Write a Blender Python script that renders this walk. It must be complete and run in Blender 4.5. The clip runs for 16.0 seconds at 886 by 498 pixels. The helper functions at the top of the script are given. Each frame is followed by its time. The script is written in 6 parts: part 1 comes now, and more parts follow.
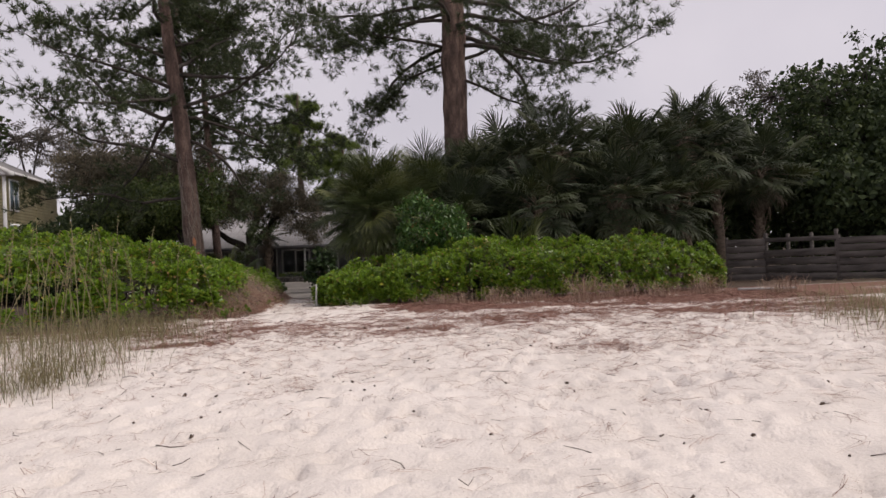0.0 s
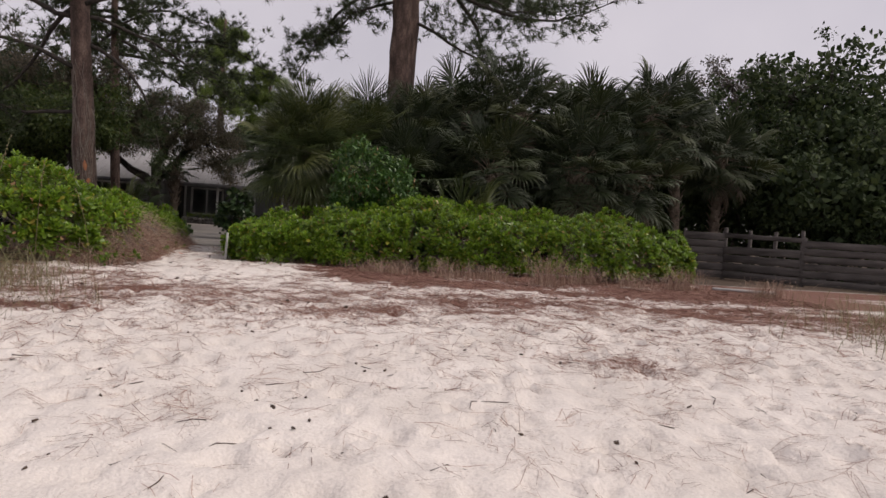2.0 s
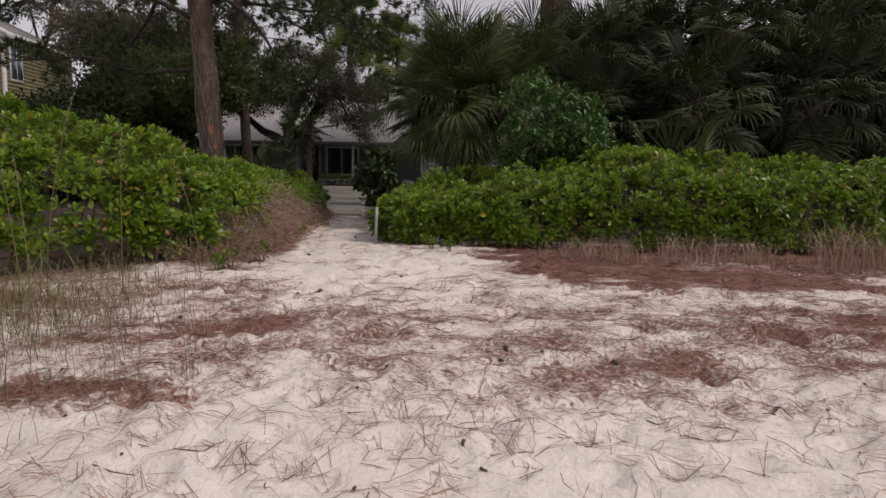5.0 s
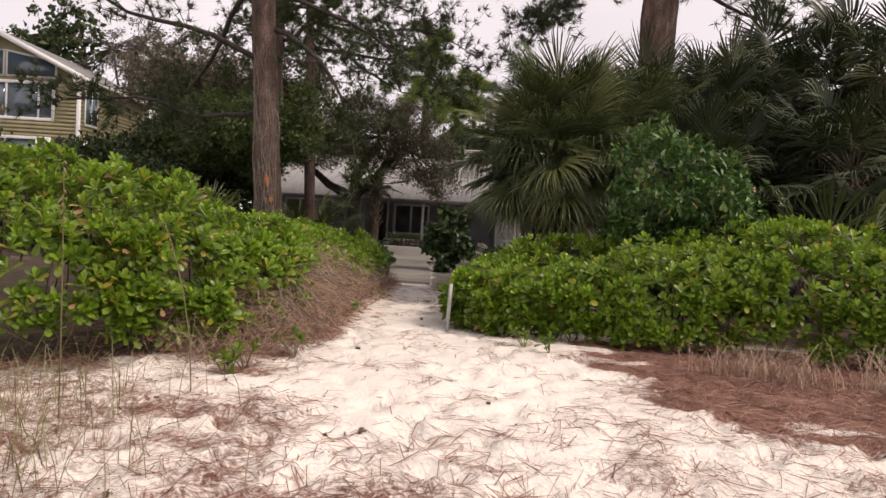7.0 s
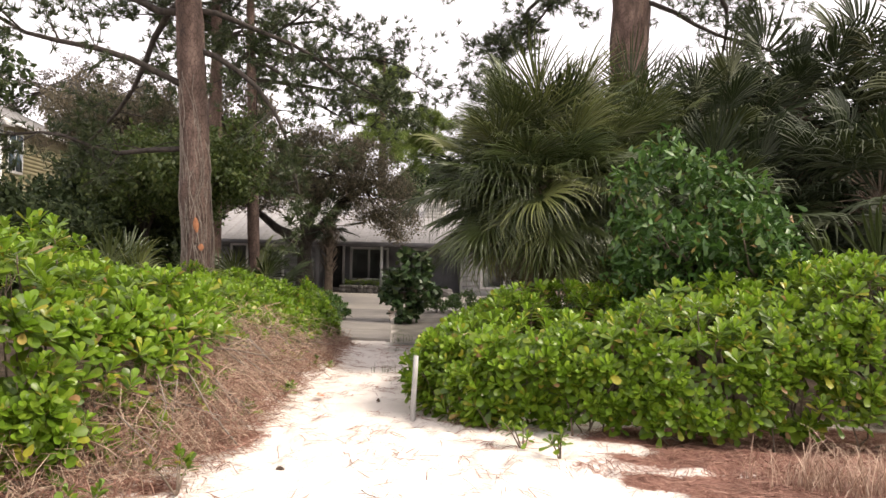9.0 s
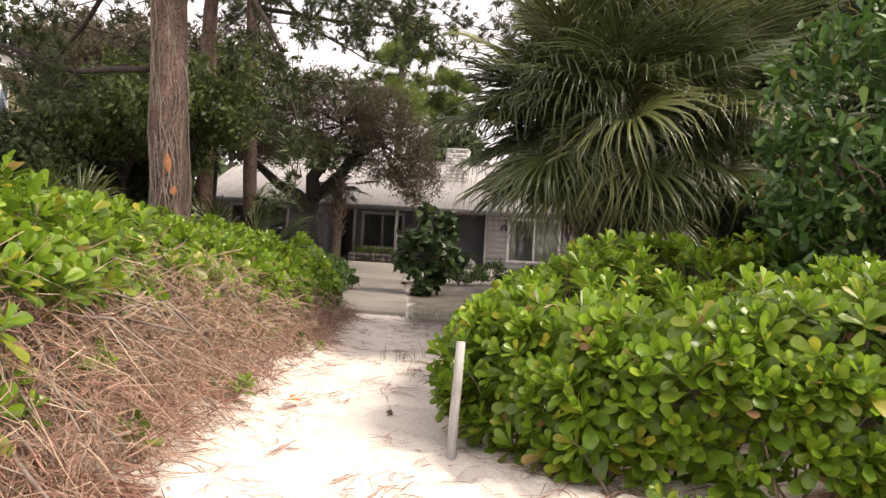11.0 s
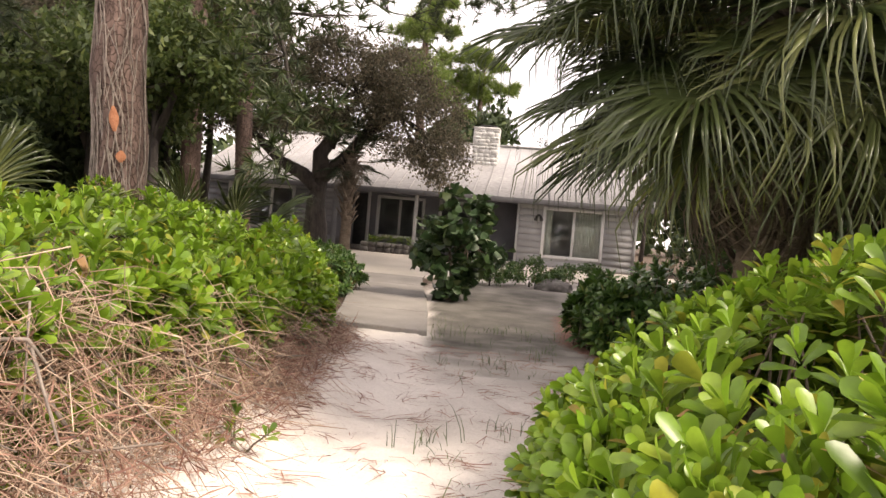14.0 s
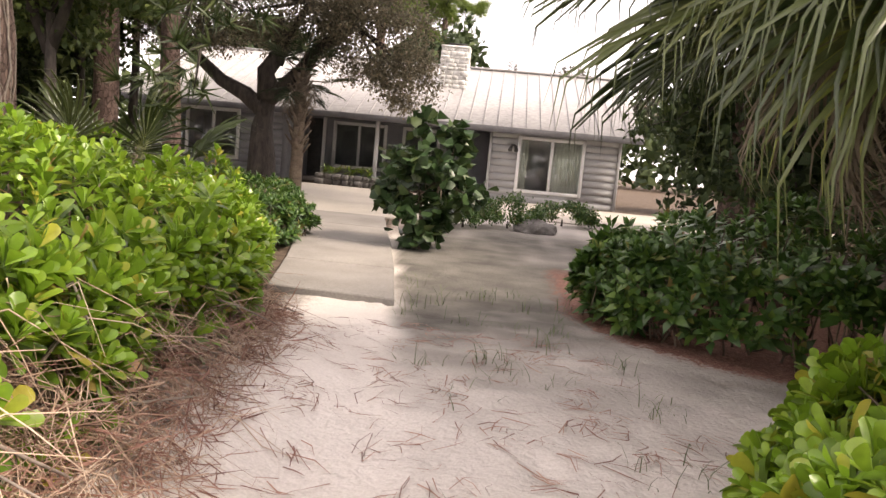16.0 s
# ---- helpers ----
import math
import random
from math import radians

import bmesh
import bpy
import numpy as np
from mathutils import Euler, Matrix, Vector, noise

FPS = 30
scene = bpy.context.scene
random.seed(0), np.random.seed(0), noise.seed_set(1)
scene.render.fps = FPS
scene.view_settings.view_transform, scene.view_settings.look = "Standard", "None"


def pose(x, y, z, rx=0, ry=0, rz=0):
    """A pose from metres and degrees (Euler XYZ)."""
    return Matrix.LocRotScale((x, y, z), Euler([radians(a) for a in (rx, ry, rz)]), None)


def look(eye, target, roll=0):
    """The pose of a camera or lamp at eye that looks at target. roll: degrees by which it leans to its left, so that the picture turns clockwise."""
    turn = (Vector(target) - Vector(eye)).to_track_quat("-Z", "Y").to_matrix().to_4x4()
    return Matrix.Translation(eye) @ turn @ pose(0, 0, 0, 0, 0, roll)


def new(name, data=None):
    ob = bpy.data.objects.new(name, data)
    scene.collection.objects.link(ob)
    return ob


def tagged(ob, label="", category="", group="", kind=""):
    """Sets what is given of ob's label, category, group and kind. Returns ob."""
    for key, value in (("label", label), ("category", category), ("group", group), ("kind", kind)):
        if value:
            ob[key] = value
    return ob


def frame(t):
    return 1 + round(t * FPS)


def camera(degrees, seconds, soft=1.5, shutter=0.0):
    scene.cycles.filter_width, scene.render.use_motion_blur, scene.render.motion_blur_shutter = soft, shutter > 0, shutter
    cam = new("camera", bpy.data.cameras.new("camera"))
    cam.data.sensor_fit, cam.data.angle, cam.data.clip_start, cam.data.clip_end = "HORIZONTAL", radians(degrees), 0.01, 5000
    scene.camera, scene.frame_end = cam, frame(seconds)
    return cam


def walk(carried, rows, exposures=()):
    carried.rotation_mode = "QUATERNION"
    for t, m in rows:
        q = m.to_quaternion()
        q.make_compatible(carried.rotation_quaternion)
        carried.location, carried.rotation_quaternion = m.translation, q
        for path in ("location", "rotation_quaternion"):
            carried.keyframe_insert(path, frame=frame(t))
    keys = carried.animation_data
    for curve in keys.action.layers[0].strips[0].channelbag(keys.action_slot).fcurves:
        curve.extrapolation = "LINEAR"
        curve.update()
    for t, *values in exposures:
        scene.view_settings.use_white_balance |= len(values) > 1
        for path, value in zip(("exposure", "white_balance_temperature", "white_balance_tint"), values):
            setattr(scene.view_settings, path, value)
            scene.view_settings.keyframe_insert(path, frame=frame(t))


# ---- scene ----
cam = camera(64.0, 16.0)
PATH = [
    (0, (-0.034, -0.352, 1.597), (-0.019, 1.648, 1.631), -2.5),
    (0.5, (-0.165, 0.417, 1.585), (-0.136, 2.417, 1.615), 1.1),
    (1, (-0.291, 1.167, 1.622), (-0.281, 3.166, 1.564), 1.9),
    (1.5, (-0.427, 1.808, 1.635), (-0.296, 3.804, 1.597), 2.8),
    (2, (-0.565, 2.636, 1.659), (-0.315, 4.619, 1.584), 3.7),
    (2.5, (-0.775, 3.412, 1.654), (-0.593, 5.392, 1.441), 2.9),
    (3, (-0.9, 4.175, 1.68), (-0.787, 6.15, 1.383), 1.6),
    (3.5, (-1.102, 4.912, 1.705), (-1.21, 6.894, 1.462), -1.2),
    (4, (-1.22, 5.576, 1.718), (-0.967, 7.511, 1.281), 0.5),
    (4.5, (-1.422, 6.317, 1.78), (-1.321, 8.259, 1.311), -0.5),
    (5, (-1.632, 6.974, 1.882), (-1.735, 8.957, 1.645), 0.9),
    (5.2, (-1.714, 7.251, 1.889), (-1.897, 9.24, 1.779), 2.1),
    (7.3, (-2.215, 10.243, 1.981), (-2.509, 12.22, 1.905), 3.2),
    (7.5, (-2.235, 10.459, 2.008), (-2.508, 12.436, 1.878), 3.4),
    (8, (-2.361, 11.153, 2.058), (-2.704, 13.123, 2.013), 4.0),
    (8.5, (-2.456, 11.751, 2.057), (-2.82, 13.717, 2.109), 1.7),
    (9, (-2.548, 12.373, 2.04), (-2.738, 14.363, 2.084), 1.5),
    (9.2, (-2.617, 12.653, 2.062), (-2.842, 14.64, 2.042), 1.9),
    (11.3, (-3.210, 16.006, 1.633), (-3.446, 17.992, 1.614), 3.8),
    (11.5, (-3.231, 16.229, 1.655), (-3.533, 18.206, 1.661), 4.0),
    (12, (-3.328, 16.773, 1.654), (-3.629, 18.75, 1.632), 4.5),
    (12.5, (-3.414, 17.33, 1.651), (-3.591, 19.32, 1.572), 4.8),
    (12.9, (-3.523, 17.747, 1.661), (-3.721, 19.737, 1.629), 4.5),
    (13, (-3.553, 17.857, 1.663), (-3.738, 19.849, 1.644), 4.6),
    (13.5, (-3.675, 18.35, 1.658), (-3.727, 20.348, 1.583), 4.5),
    (14, (-3.800, 18.904, 1.68), (-4.072, 20.885, 1.625), 4.9),
    (14.5, (-3.940, 19.45, 1.683), (-4.272, 21.422, 1.673), 4.7),
    (15, (-4.017, 20.045, 1.685), (-4.366, 22.014, 1.665), 4.5),
    (15.5, (-4.132, 20.572, 1.689), (-4.346, 22.557, 1.571), 5.5),
    (16, (-4.230, 21.087, 1.741), (-4.372, 23.067, 1.497), 5.4),
]

# stops and white balance follow the clip's own automatic exposure
LIGHT = [(0.0, 0.2, 6800, 16), (2.0, 0.1, 6800, 16), (4.0, -0.15, 6900, 17), (5.2, 0.0, 6900, 16), (7.3, 0.85, 7400, 17), (8.5, 1.35, 7300, 13), (9.2, 1.55, 7300, 13), (11.3, 1.6, 7600, 14), (12.5, 1.6, 7700, 15), (14.5, 1.92, 7600, 15), (16.0, 2.15, 7600, 16)]
walk(cam, [(t, look(eye, target, roll)) for t, eye, target, roll in PATH], LIGHT)

# ---- sky and sun: bright overcast ----
world = bpy.data.worlds.new("overcast_sky")
scene.world = world
world.use_nodes = True
wn, wl = world.node_tree.nodes, world.node_tree.links
wn.clear()
SUN_EL, SUN_AZ = radians(48), radians(102)
sky = wn.new("ShaderNodeTexSky")
sky.sky_type, sky.sun_disc = "NISHITA", False
sky.sun_elevation, sky.sun_rotation = SUN_EL, SUN_AZ
sky_dim = wn.new("ShaderNodeMix")
sky_dim.data_type, sky_dim.blend_type = "RGBA", "MULTIPLY"
sky_dim.inputs[0].default_value = 1.0
sky_dim.inputs[7].default_value = (0.10, 0.10, 0.10, 1)
wl.new(sky.outputs[0], sky_dim.inputs[6])
cloud = wn.new("ShaderNodeTexNoise")
cloud.inputs["Scale"].default_value, cloud.inputs["Detail"].default_value = 2.2, 5.0
ramp = wn.new("ShaderNodeValToRGB")
ramp.color_ramp.elements[0].position, ramp.color_ramp.elements[0].color = 0.3, (0.54, 0.53, 0.59, 1)
ramp.color_ramp.elements[1].position, ramp.color_ramp.elements[1].color = 0.72, (0.70, 0.68, 0.73, 1)
wc = wn.new("ShaderNodeTexCoord")
wl.new(wc.outputs["Generated"], cloud.inputs["Vector"])
wl.new(cloud.outputs["Fac"], ramp.inputs[0])
veil = wn.new("ShaderNodeMix")
veil.data_type = "RGBA"
veil.inputs[0].default_value = 0.88
wl.new(sky_dim.outputs[2], veil.inputs[6])
wl.new(ramp.outputs[0], veil.inputs[7])
bg = wn.new("ShaderNodeBackground")
bg.inputs["Strength"].default_value = 0.95
wl.new(veil.outputs[2], bg.inputs[0])
wl.new(bg.outputs[0], wn.new("ShaderNodeOutputWorld").inputs[0])
sun = new("sun", bpy.data.lights.new("sun", "SUN"))
sun.data.energy, sun.data.angle, sun.data.color = 1.65, radians(20), (1.0, 0.95, 0.87)
sun_from = Vector((math.sin(SUN_AZ) * math.cos(SUN_EL), math.cos(SUN_AZ) * math.cos(SUN_EL), math.sin(SUN_EL)))
sun.matrix_world = look(sun_from * 60, (0, 0, 0))


# ---- small tools ----
class Buf:
    """Vertices and faces of one mesh, gathered piece by piece."""

    def __init__(self):
        self.v, self.f, self.m, self.n = [], [], [], 0

    def add(self, verts, faces, mat=0):
        verts = np.asarray(verts, float).reshape(-1, 3)
        groups = faces if isinstance(faces, list) and faces and isinstance(faces[0], np.ndarray) else [np.asarray(faces)]
        for g in groups:
            self.f.append(g + self.n)
            self.m.append(np.full(len(g), mat))
        self.v.append(verts)
        self.n += len(verts)


def make(name, buf, mats, parent=None, label="", smooth=False, kind=""):
    me = bpy.data.meshes.new(name)
    verts = np.concatenate(buf.v)
    loops = np.concatenate([g.ravel() for g in buf.f])
    totals = np.concatenate([np.full(len(g), g.shape[1]) for g in buf.f])
    starts = np.concatenate([[0], np.cumsum(totals)[:-1]])
    me.vertices.add(len(verts))
    me.vertices.foreach_set("co", verts.ravel())
    me.loops.add(len(loops))
    me.loops.foreach_set("vertex_index", loops.astype(np.int32))
    me.polygons.add(len(totals))
    me.polygons.foreach_set("loop_start", starts.astype(np.int32))
    for m in mats if isinstance(mats, (list, tuple)) else [mats]:
        me.materials.append(m)
    me.polygons.foreach_set("material_index", np.concatenate(buf.m).astype(np.int32))
    me.update(calc_edges=True)
    me.validate()
    if smooth:
        me.polygons.foreach_set("use_smooth", np.ones(len(totals), bool))
    ob = new(name, me)
    if parent is not None:
        ob.parent = parent
    return tagged(ob, label=label, kind=kind)


def thing(name, place, label, category, group="", kind="", turn=0.0):
    ob = new(name)
    ob.matrix_basis = pose(*place, 0, 0, turn)
    ob.empty_display_size = 0.2
    return tagged(ob, label, category, group, kind)


def box(buf, lo, hi, mat=0, bevel=0.0):
    (x0, y0, z0), (x1, y1, z1) = lo, hi
    if bevel <= 0:
        v = [(x, y, z) for z in (z0, z1) for y in (y0, y1) for x in (x0, x1)]
        f = [(0, 2, 3, 1), (4, 5, 7, 6), (0, 1, 5, 4), (2, 6, 7, 3), (0, 4, 6, 2), (1, 3, 7, 5)]
        buf.add(v, np.array(f), mat)
        return
    b = min(bevel, (x1 - x0) / 3, (y1 - y0) / 3, (z1 - z0) / 3)
    bm = bmesh.new()
    bmesh.ops.create_cube(bm, size=1.0)
    for q in bm.verts:
        q.co = ((x0 + x1) / 2 + q.co.x * (x1 - x0), (y0 + y1) / 2 + q.co.y * (y1 - y0), (z0 + z1) / 2 + q.co.z * (z1 - z0))
    bmesh.ops.bevel(bm, geom=bm.edges[:], offset=b, segments=1, affect="EDGES")
    bm.verts.index_update()
    tris = [f for f in bm.faces if len(f.verts) == 3]
    quads = [f for f in bm.faces if len(f.verts) == 4]
    buf.add([q.co[:] for q in bm.verts],
            [np.array([[q.index for q in f.verts] for f in g]) for g in (tris, quads) if g], mat)
    bm.free()


def tube(buf, pts, radii, sides=6, mat=0, rough=0.0, rng=None):
    pts = np.asarray(pts, float)
    n = len(pts)
    radii = np.broadcast_to(np.asarray(radii, float), (n,))
    tang = np.gradient(pts, axis=0)
    tang /= np.linalg.norm(tang, axis=1)[:, None] + 1e-9
    ref = np.array([0.0, 0, 1]) if abs(tang[0, 2]) < 0.9 else np.array([1.0, 0, 0])
    a = np.linspace(0, 2 * np.pi, sides, endpoint=False)
    rings = []
    for i in range(n):
        u = np.cross(tang[i], ref)
        u /= np.linalg.norm(u) + 1e-9
        w = np.cross(tang[i], u)
        r = radii[i] * (1 + (rng.normal(0, rough, sides) if rough and rng is not None else 0))
        rings.append(pts[i] + (np.cos(a) * r)[:, None] * u + (np.sin(a) * r)[:, None] * w)
    v = np.concatenate(rings + [pts[:1], pts[-1:]])
    i, j = np.meshgrid(np.arange(n - 1), np.arange(sides), indexing="ij")
    k = (j + 1) % sides
    quads = np.stack([i * sides + j, i * sides + k, (i + 1) * sides + k, (i + 1) * sides + j], -1).reshape(-1, 4)
    s = np.arange(sides)
    e = (s + 1) % sides
    caps = np.concatenate([np.stack([e, s, np.full(sides, n * sides)], 1),
                           np.stack([(n - 1) * sides + s, (n - 1) * sides + e, np.full(sides, n * sides + 1)], 1)])
    buf.add(v, [quads, caps], mat)


def value_noise(x, y, scale, seed):
    rng = np.random.default_rng(seed)
    grid = rng.random((256, 256))
    fx, fy = np.asarray(x) / scale, np.asarray(y) / scale
    ix, iy = np.floor(fx).astype(int), np.floor(fy).astype(int)
    tx, ty = fx - ix, fy - iy
    tx, ty = tx * tx * (3 - 2 * tx), ty * ty * (3 - 2 * ty)
    g = lambda i, j: grid[i % 256, j % 256]
    return (g(ix, iy) * (1 - tx) + g(ix + 1, iy) * tx) * (1 - ty) + (g(ix, iy + 1) * (1 - tx) + g(ix + 1, iy + 1) * tx) * ty


def unit(a):
    return a / (np.linalg.norm(a, axis=-1, keepdims=True) + 1e-9)


def leaves(buf, p, d, n, length, width, mat=0, droop=0.15, fold=0.12, fine=True):
    """Blades at points p along d, facing n: one island each."""
    p, d, n = np.asarray(p), unit(np.asarray(d)), np.asarray(n)
    n = unit(n - d * (n * d).sum(1)[:, None])
    s = np.cross(d, n)
    tmpl, faces3, faces4 = [], [], []
    if fine is None:
        tmpl = [(0.0, -0.5, 0.0), (0.0, 0.5, 0.0), (1.0, 0.0, 0.0)]
        faces3 = [(0, 1, 2)]
    elif fine == "round":
        tmpl = [(0.0, 0.0, 0.0)]
        for u, w in ((0.32, 0.2), (0.62, 0.42), (0.86, 0.48), (0.96, 0.28)):
            tmpl += [(u, -w, fold * w), (u, 0, 0), (u, w, fold * w)]
        tmpl.append((1.0, 0, 0))
        faces3 = [(0, 2, 1), (0, 3, 2), (10, 11, 13), (11, 12, 13)]
        for k in (1, 4, 7):
            faces4 += [(k, k + 1, k + 4, k + 3), (k + 1, k + 2, k + 5, k + 4)]
    elif fine:
        tmpl = [(0.0, 0.0, 0.0)]
        for u, w in ((0.42, 0.31), (0.84, 0.48)):
            tmpl += [(u, -w, fold * w), (u, 0, 0), (u, w, fold * w)]
        tmpl.append((1.0, 0, 0))
        faces3 = [(0, 2, 1), (0, 3, 2), (4, 5, 7), (5, 6, 7)]
        faces4 = [(1, 2, 5, 4), (2, 3, 6, 5)]
    else:
        tmpl = [(0.0, 0.0, 0.0), (0.5, -0.5, fold), (0.55, 0.5, fold), (1.0, 0.0, 0.0)]
        faces3 = [(0, 1, 2), (1, 3, 2)]
    tmpl = np.array(tmpl)
    L = np.broadcast_to(np.asarray(length, float), (len(p),))[:, None, None]
    W = np.broadcast_to(np.asarray(width, float), (len(p),))[:, None, None]
    u, v, w = tmpl[:, 0][None, :, None], tmpl[:, 1][None, :, None], tmpl[:, 2][None, :, None]
    pos = p[:, None] + d[:, None] * u * L + s[:, None] * v * W + n[:, None] * (w * W * 2 - droop * u * u * L)
    off = (np.arange(len(p)) * len(tmpl))[:, None, None]
    groups = [(np.array(g)[None] + off).reshape(-1, len(g[0])) for g in (faces4, faces3) if g]
    buf.add(pos.reshape(-1, 3), groups, mat)


def rosettes(buf, p, axis, rng, count=10, size=0.11, wide=0.5, mat=0, fine=True, spread=(10, 84), young=0):
    """Whorls of blades round the axis of each shoot tip."""
    axis = unit(axis)
    ref = np.where(np.abs(axis[:, 2:3]) < 0.9, [[0.0, 0, 1]], [[1.0, 0, 0]])
    a = unit(np.cross(axis, ref))
    b = np.cross(axis, a)
    scale = rng.uniform(0.7, 1.2, len(p))
    phase = rng.uniform(0, 6.28, len(p))
    for k in range(count):
        az = phase + k * 2.4 + rng.normal(0, 0.15, len(p))
        el = np.radians(spread[0] + (spread[1] - spread[0]) * (k / (count - 1)) + rng.normal(0, 7, len(p)))
        rad = a * np.cos(az)[:, None] + b * np.sin(az)[:, None]
        d = axis * np.cos(el)[:, None] + rad * np.sin(el)[:, None]
        n = axis * np.sin(el)[:, None] - rad * np.cos(el)[:, None]
        ln = size * scale * (0.65 + 0.45 * k / count) * rng.uniform(0.85, 1.15, len(p))
        start = p - axis * (0.5 * size * k / count)
        leaves(buf, start, d, n, ln, ln * wide * rng.uniform(0.85, 1.1, len(p)), young if k < count * 0.42 else mat, fine=fine)


# ---- materials ----
def material(name):
    m = bpy.data.materials.new(name)
    m.use_nodes = True
    t = m.node_tree
    t.nodes.clear()
    out = t.nodes.new("ShaderNodeOutputMaterial")
    p = t.nodes.new("ShaderNodeBsdfPrincipled")
    t.links.new(p.outputs[0], out.inputs[0])
    return m, t.nodes, t.links, p, out


def noise_ramp(N, L, scale, stops, detail=4.0, coord="Object", stretch=None):
    tc = N.new("ShaderNodeTexCoord")
    src = tc.outputs[coord]
    if stretch:
        mp = N.new("ShaderNodeMapping")
        mp.inputs["Scale"].default_value = stretch
        L.new(src, mp.inputs[0])
        src = mp.outputs[0]
    nz = N.new("ShaderNodeTexNoise")
    nz.inputs["Scale"].default_value, nz.inputs["Detail"].default_value = scale, detail
    L.new(src, nz.inputs["Vector"])
    r = N.new("ShaderNodeValToRGB")
    e = r.color_ramp.elements
    e[0].position, e[0].color = stops[0][0], (*stops[0][1], 1)
    e[1].position, e[1].color = stops[-1][0], (*stops[-1][1], 1)
    for q, c in stops[1:-1]:
        x = e.new(q)
        x.color = (*c, 1)
    L.new(nz.outputs["Fac"], r.inputs[0])
    return nz, r


def add_bump(N, L, p, height, strength, distance):
    b = N.new("ShaderNodeBump")
    b.inputs["Strength"].default_value, b.inputs["Distance"].default_value = strength, distance
    L.new(height, b.inputs["Height"])
    L.new(b.outputs[0], p.inputs["Normal"])


def multiply(N, L, a, b, fac=1.0):
    m = N.new("ShaderNodeMix")
    m.data_type, m.blend_type = "RGBA", "MULTIPLY"
    m.inputs[0].default_value = fac
    L.new(a, m.inputs[6])
    L.new(b, m.inputs[7])
    return m.outputs[2]


def surface(name, stops, scale=6.0, rough=0.8, bump=0.3, bump_scale=40.0, depth=0.01, stretch=None, fine=None, metal=0.0, spec=None):
    """A matt surface: coarse stains in colour, a finer grain over them, and relief."""
    m, N, L, p, _ = material(name)
    nz, r = noise_ramp(N, L, scale, stops, 5.0, stretch=stretch)
    n2, r2 = noise_ramp(N, L, bump_scale, [(0.3, (0.75, 0.75, 0.75)), (0.7, (1.1, 1.1, 1.1))], 6.0, stretch=stretch)
    L.new(multiply(N, L, r.outputs[0], r2.outputs[0], 0.8), p.inputs["Base Color"])
    p.inputs["Roughness"].default_value, p.inputs["Metallic"].default_value = rough, metal
    if spec is not None:
        p.inputs["Specular IOR Level"].default_value = spec
    add_bump(N, L, p, n2.outputs["Fac"], bump, depth)
    return m


def leaf_material(name, stops, rough=0.4, through_light=0.35, by_object=False):
    """Foliage: colour varies from blade to blade; light comes partly through."""
    m, N, L, p, out = material(name)
    if by_object:
        src = N.new("ShaderNodeObjectInfo").outputs["Random"]
    else:
        src = N.new("ShaderNodeNewGeometry").outputs["Random Per Island"]
    r = N.new("ShaderNodeValToRGB")
    e = r.color_ramp.elements
    e[0].position, e[0].color = stops[0][0], (*stops[0][1], 1)
    e[1].position, e[1].color = stops[-1][0], (*stops[-1][1], 1)
    for q, c in stops[1:-1]:
        e.new(q).color = (*c, 1)
    L.new(src, r.inputs[0])
    n2, r2 = noise_ramp(N, L, 30.0, [(0.25, (0.7, 0.7, 0.7)), (0.75, (1.15, 1.15, 1.15))], 3.0)
    col = multiply(N, L, r.outputs[0], r2.outputs[0], 0.7)
    L.new(col, p.inputs["Base Color"])
    p.inputs["Roughness"].default_value = rough
    tr = N.new("ShaderNodeBsdfTranslucent")
    L.new(col, tr.inputs[0])
    mix = N.new("ShaderNodeMixShader")
    mix.inputs[0].default_value = through_light
    L.new(p.outputs[0], mix.inputs[1])
    L.new(tr.outputs[0], mix.inputs[2])
    L.new(mix.outputs[0], out.inputs[0])
    return m


M_NAUPAKA = leaf_material("naupaka_leaf", [(0.0, (0.071, 0.135, 0.013)), (0.45, (0.113, 0.202, 0.018)), (0.88, (0.186, 0.278, 0.029)), (0.965, (0.36, 0.33, 0.045)), (0.988, (0.40, 0.235, 0.12))], 0.36, 0.36)
M_NAUPAKA_YOUNG = leaf_material("young_naupaka_leaf", [(0.0, (0.145, 0.26, 0.022)), (0.5, (0.195, 0.34, 0.03)), (0.94, (0.28, 0.41, 0.045)), (1.0, (0.44, 0.40, 0.06))], 0.3, 0.38)
# naupaka green made darker, so the shrubs' shade sits in the leaf colour
M_NAUPAKA_SHADED = leaf_material("shaded_shrub_leaf", [(0.0, (0.033, 0.083, 0.018)), (0.6, (0.061, 0.133, 0.025)), (0.95, (0.111, 0.189, 0.033)), (1.0, (0.243, 0.166, 0.066))], 0.4, 0.25)
M_BUSH = leaf_material("laurel_leaf", [(0.0, (0.036, 0.090, 0.021)), (0.6, (0.064, 0.147, 0.030)), (0.96, (0.113, 0.203, 0.038)), (1.0, (0.305, 0.166, 0.077))], 0.42, 0.2)
M_SEAGRAPE = leaf_material("sea_grape_leaf", [(0.0, (0.028, 0.06, 0.022)), (0.7, (0.05, 0.095, 0.03)), (1.0, (0.09, 0.12, 0.04))], 0.4, 0.15)
M_OAK = leaf_material("live_oak_leaf", [(0.0, (0.10, 0.095, 0.060)), (0.6, (0.175, 0.152, 0.100)), (1.0, (0.27, 0.225, 0.155))], 0.65, 0.42)
M_CANOPY = leaf_material("olive_canopy_leaf", [(0.0, (0.052, 0.084, 0.024)), (0.6, (0.100, 0.145, 0.040)), (1.0, (0.17, 0.205, 0.060))], 0.55, 0.36)
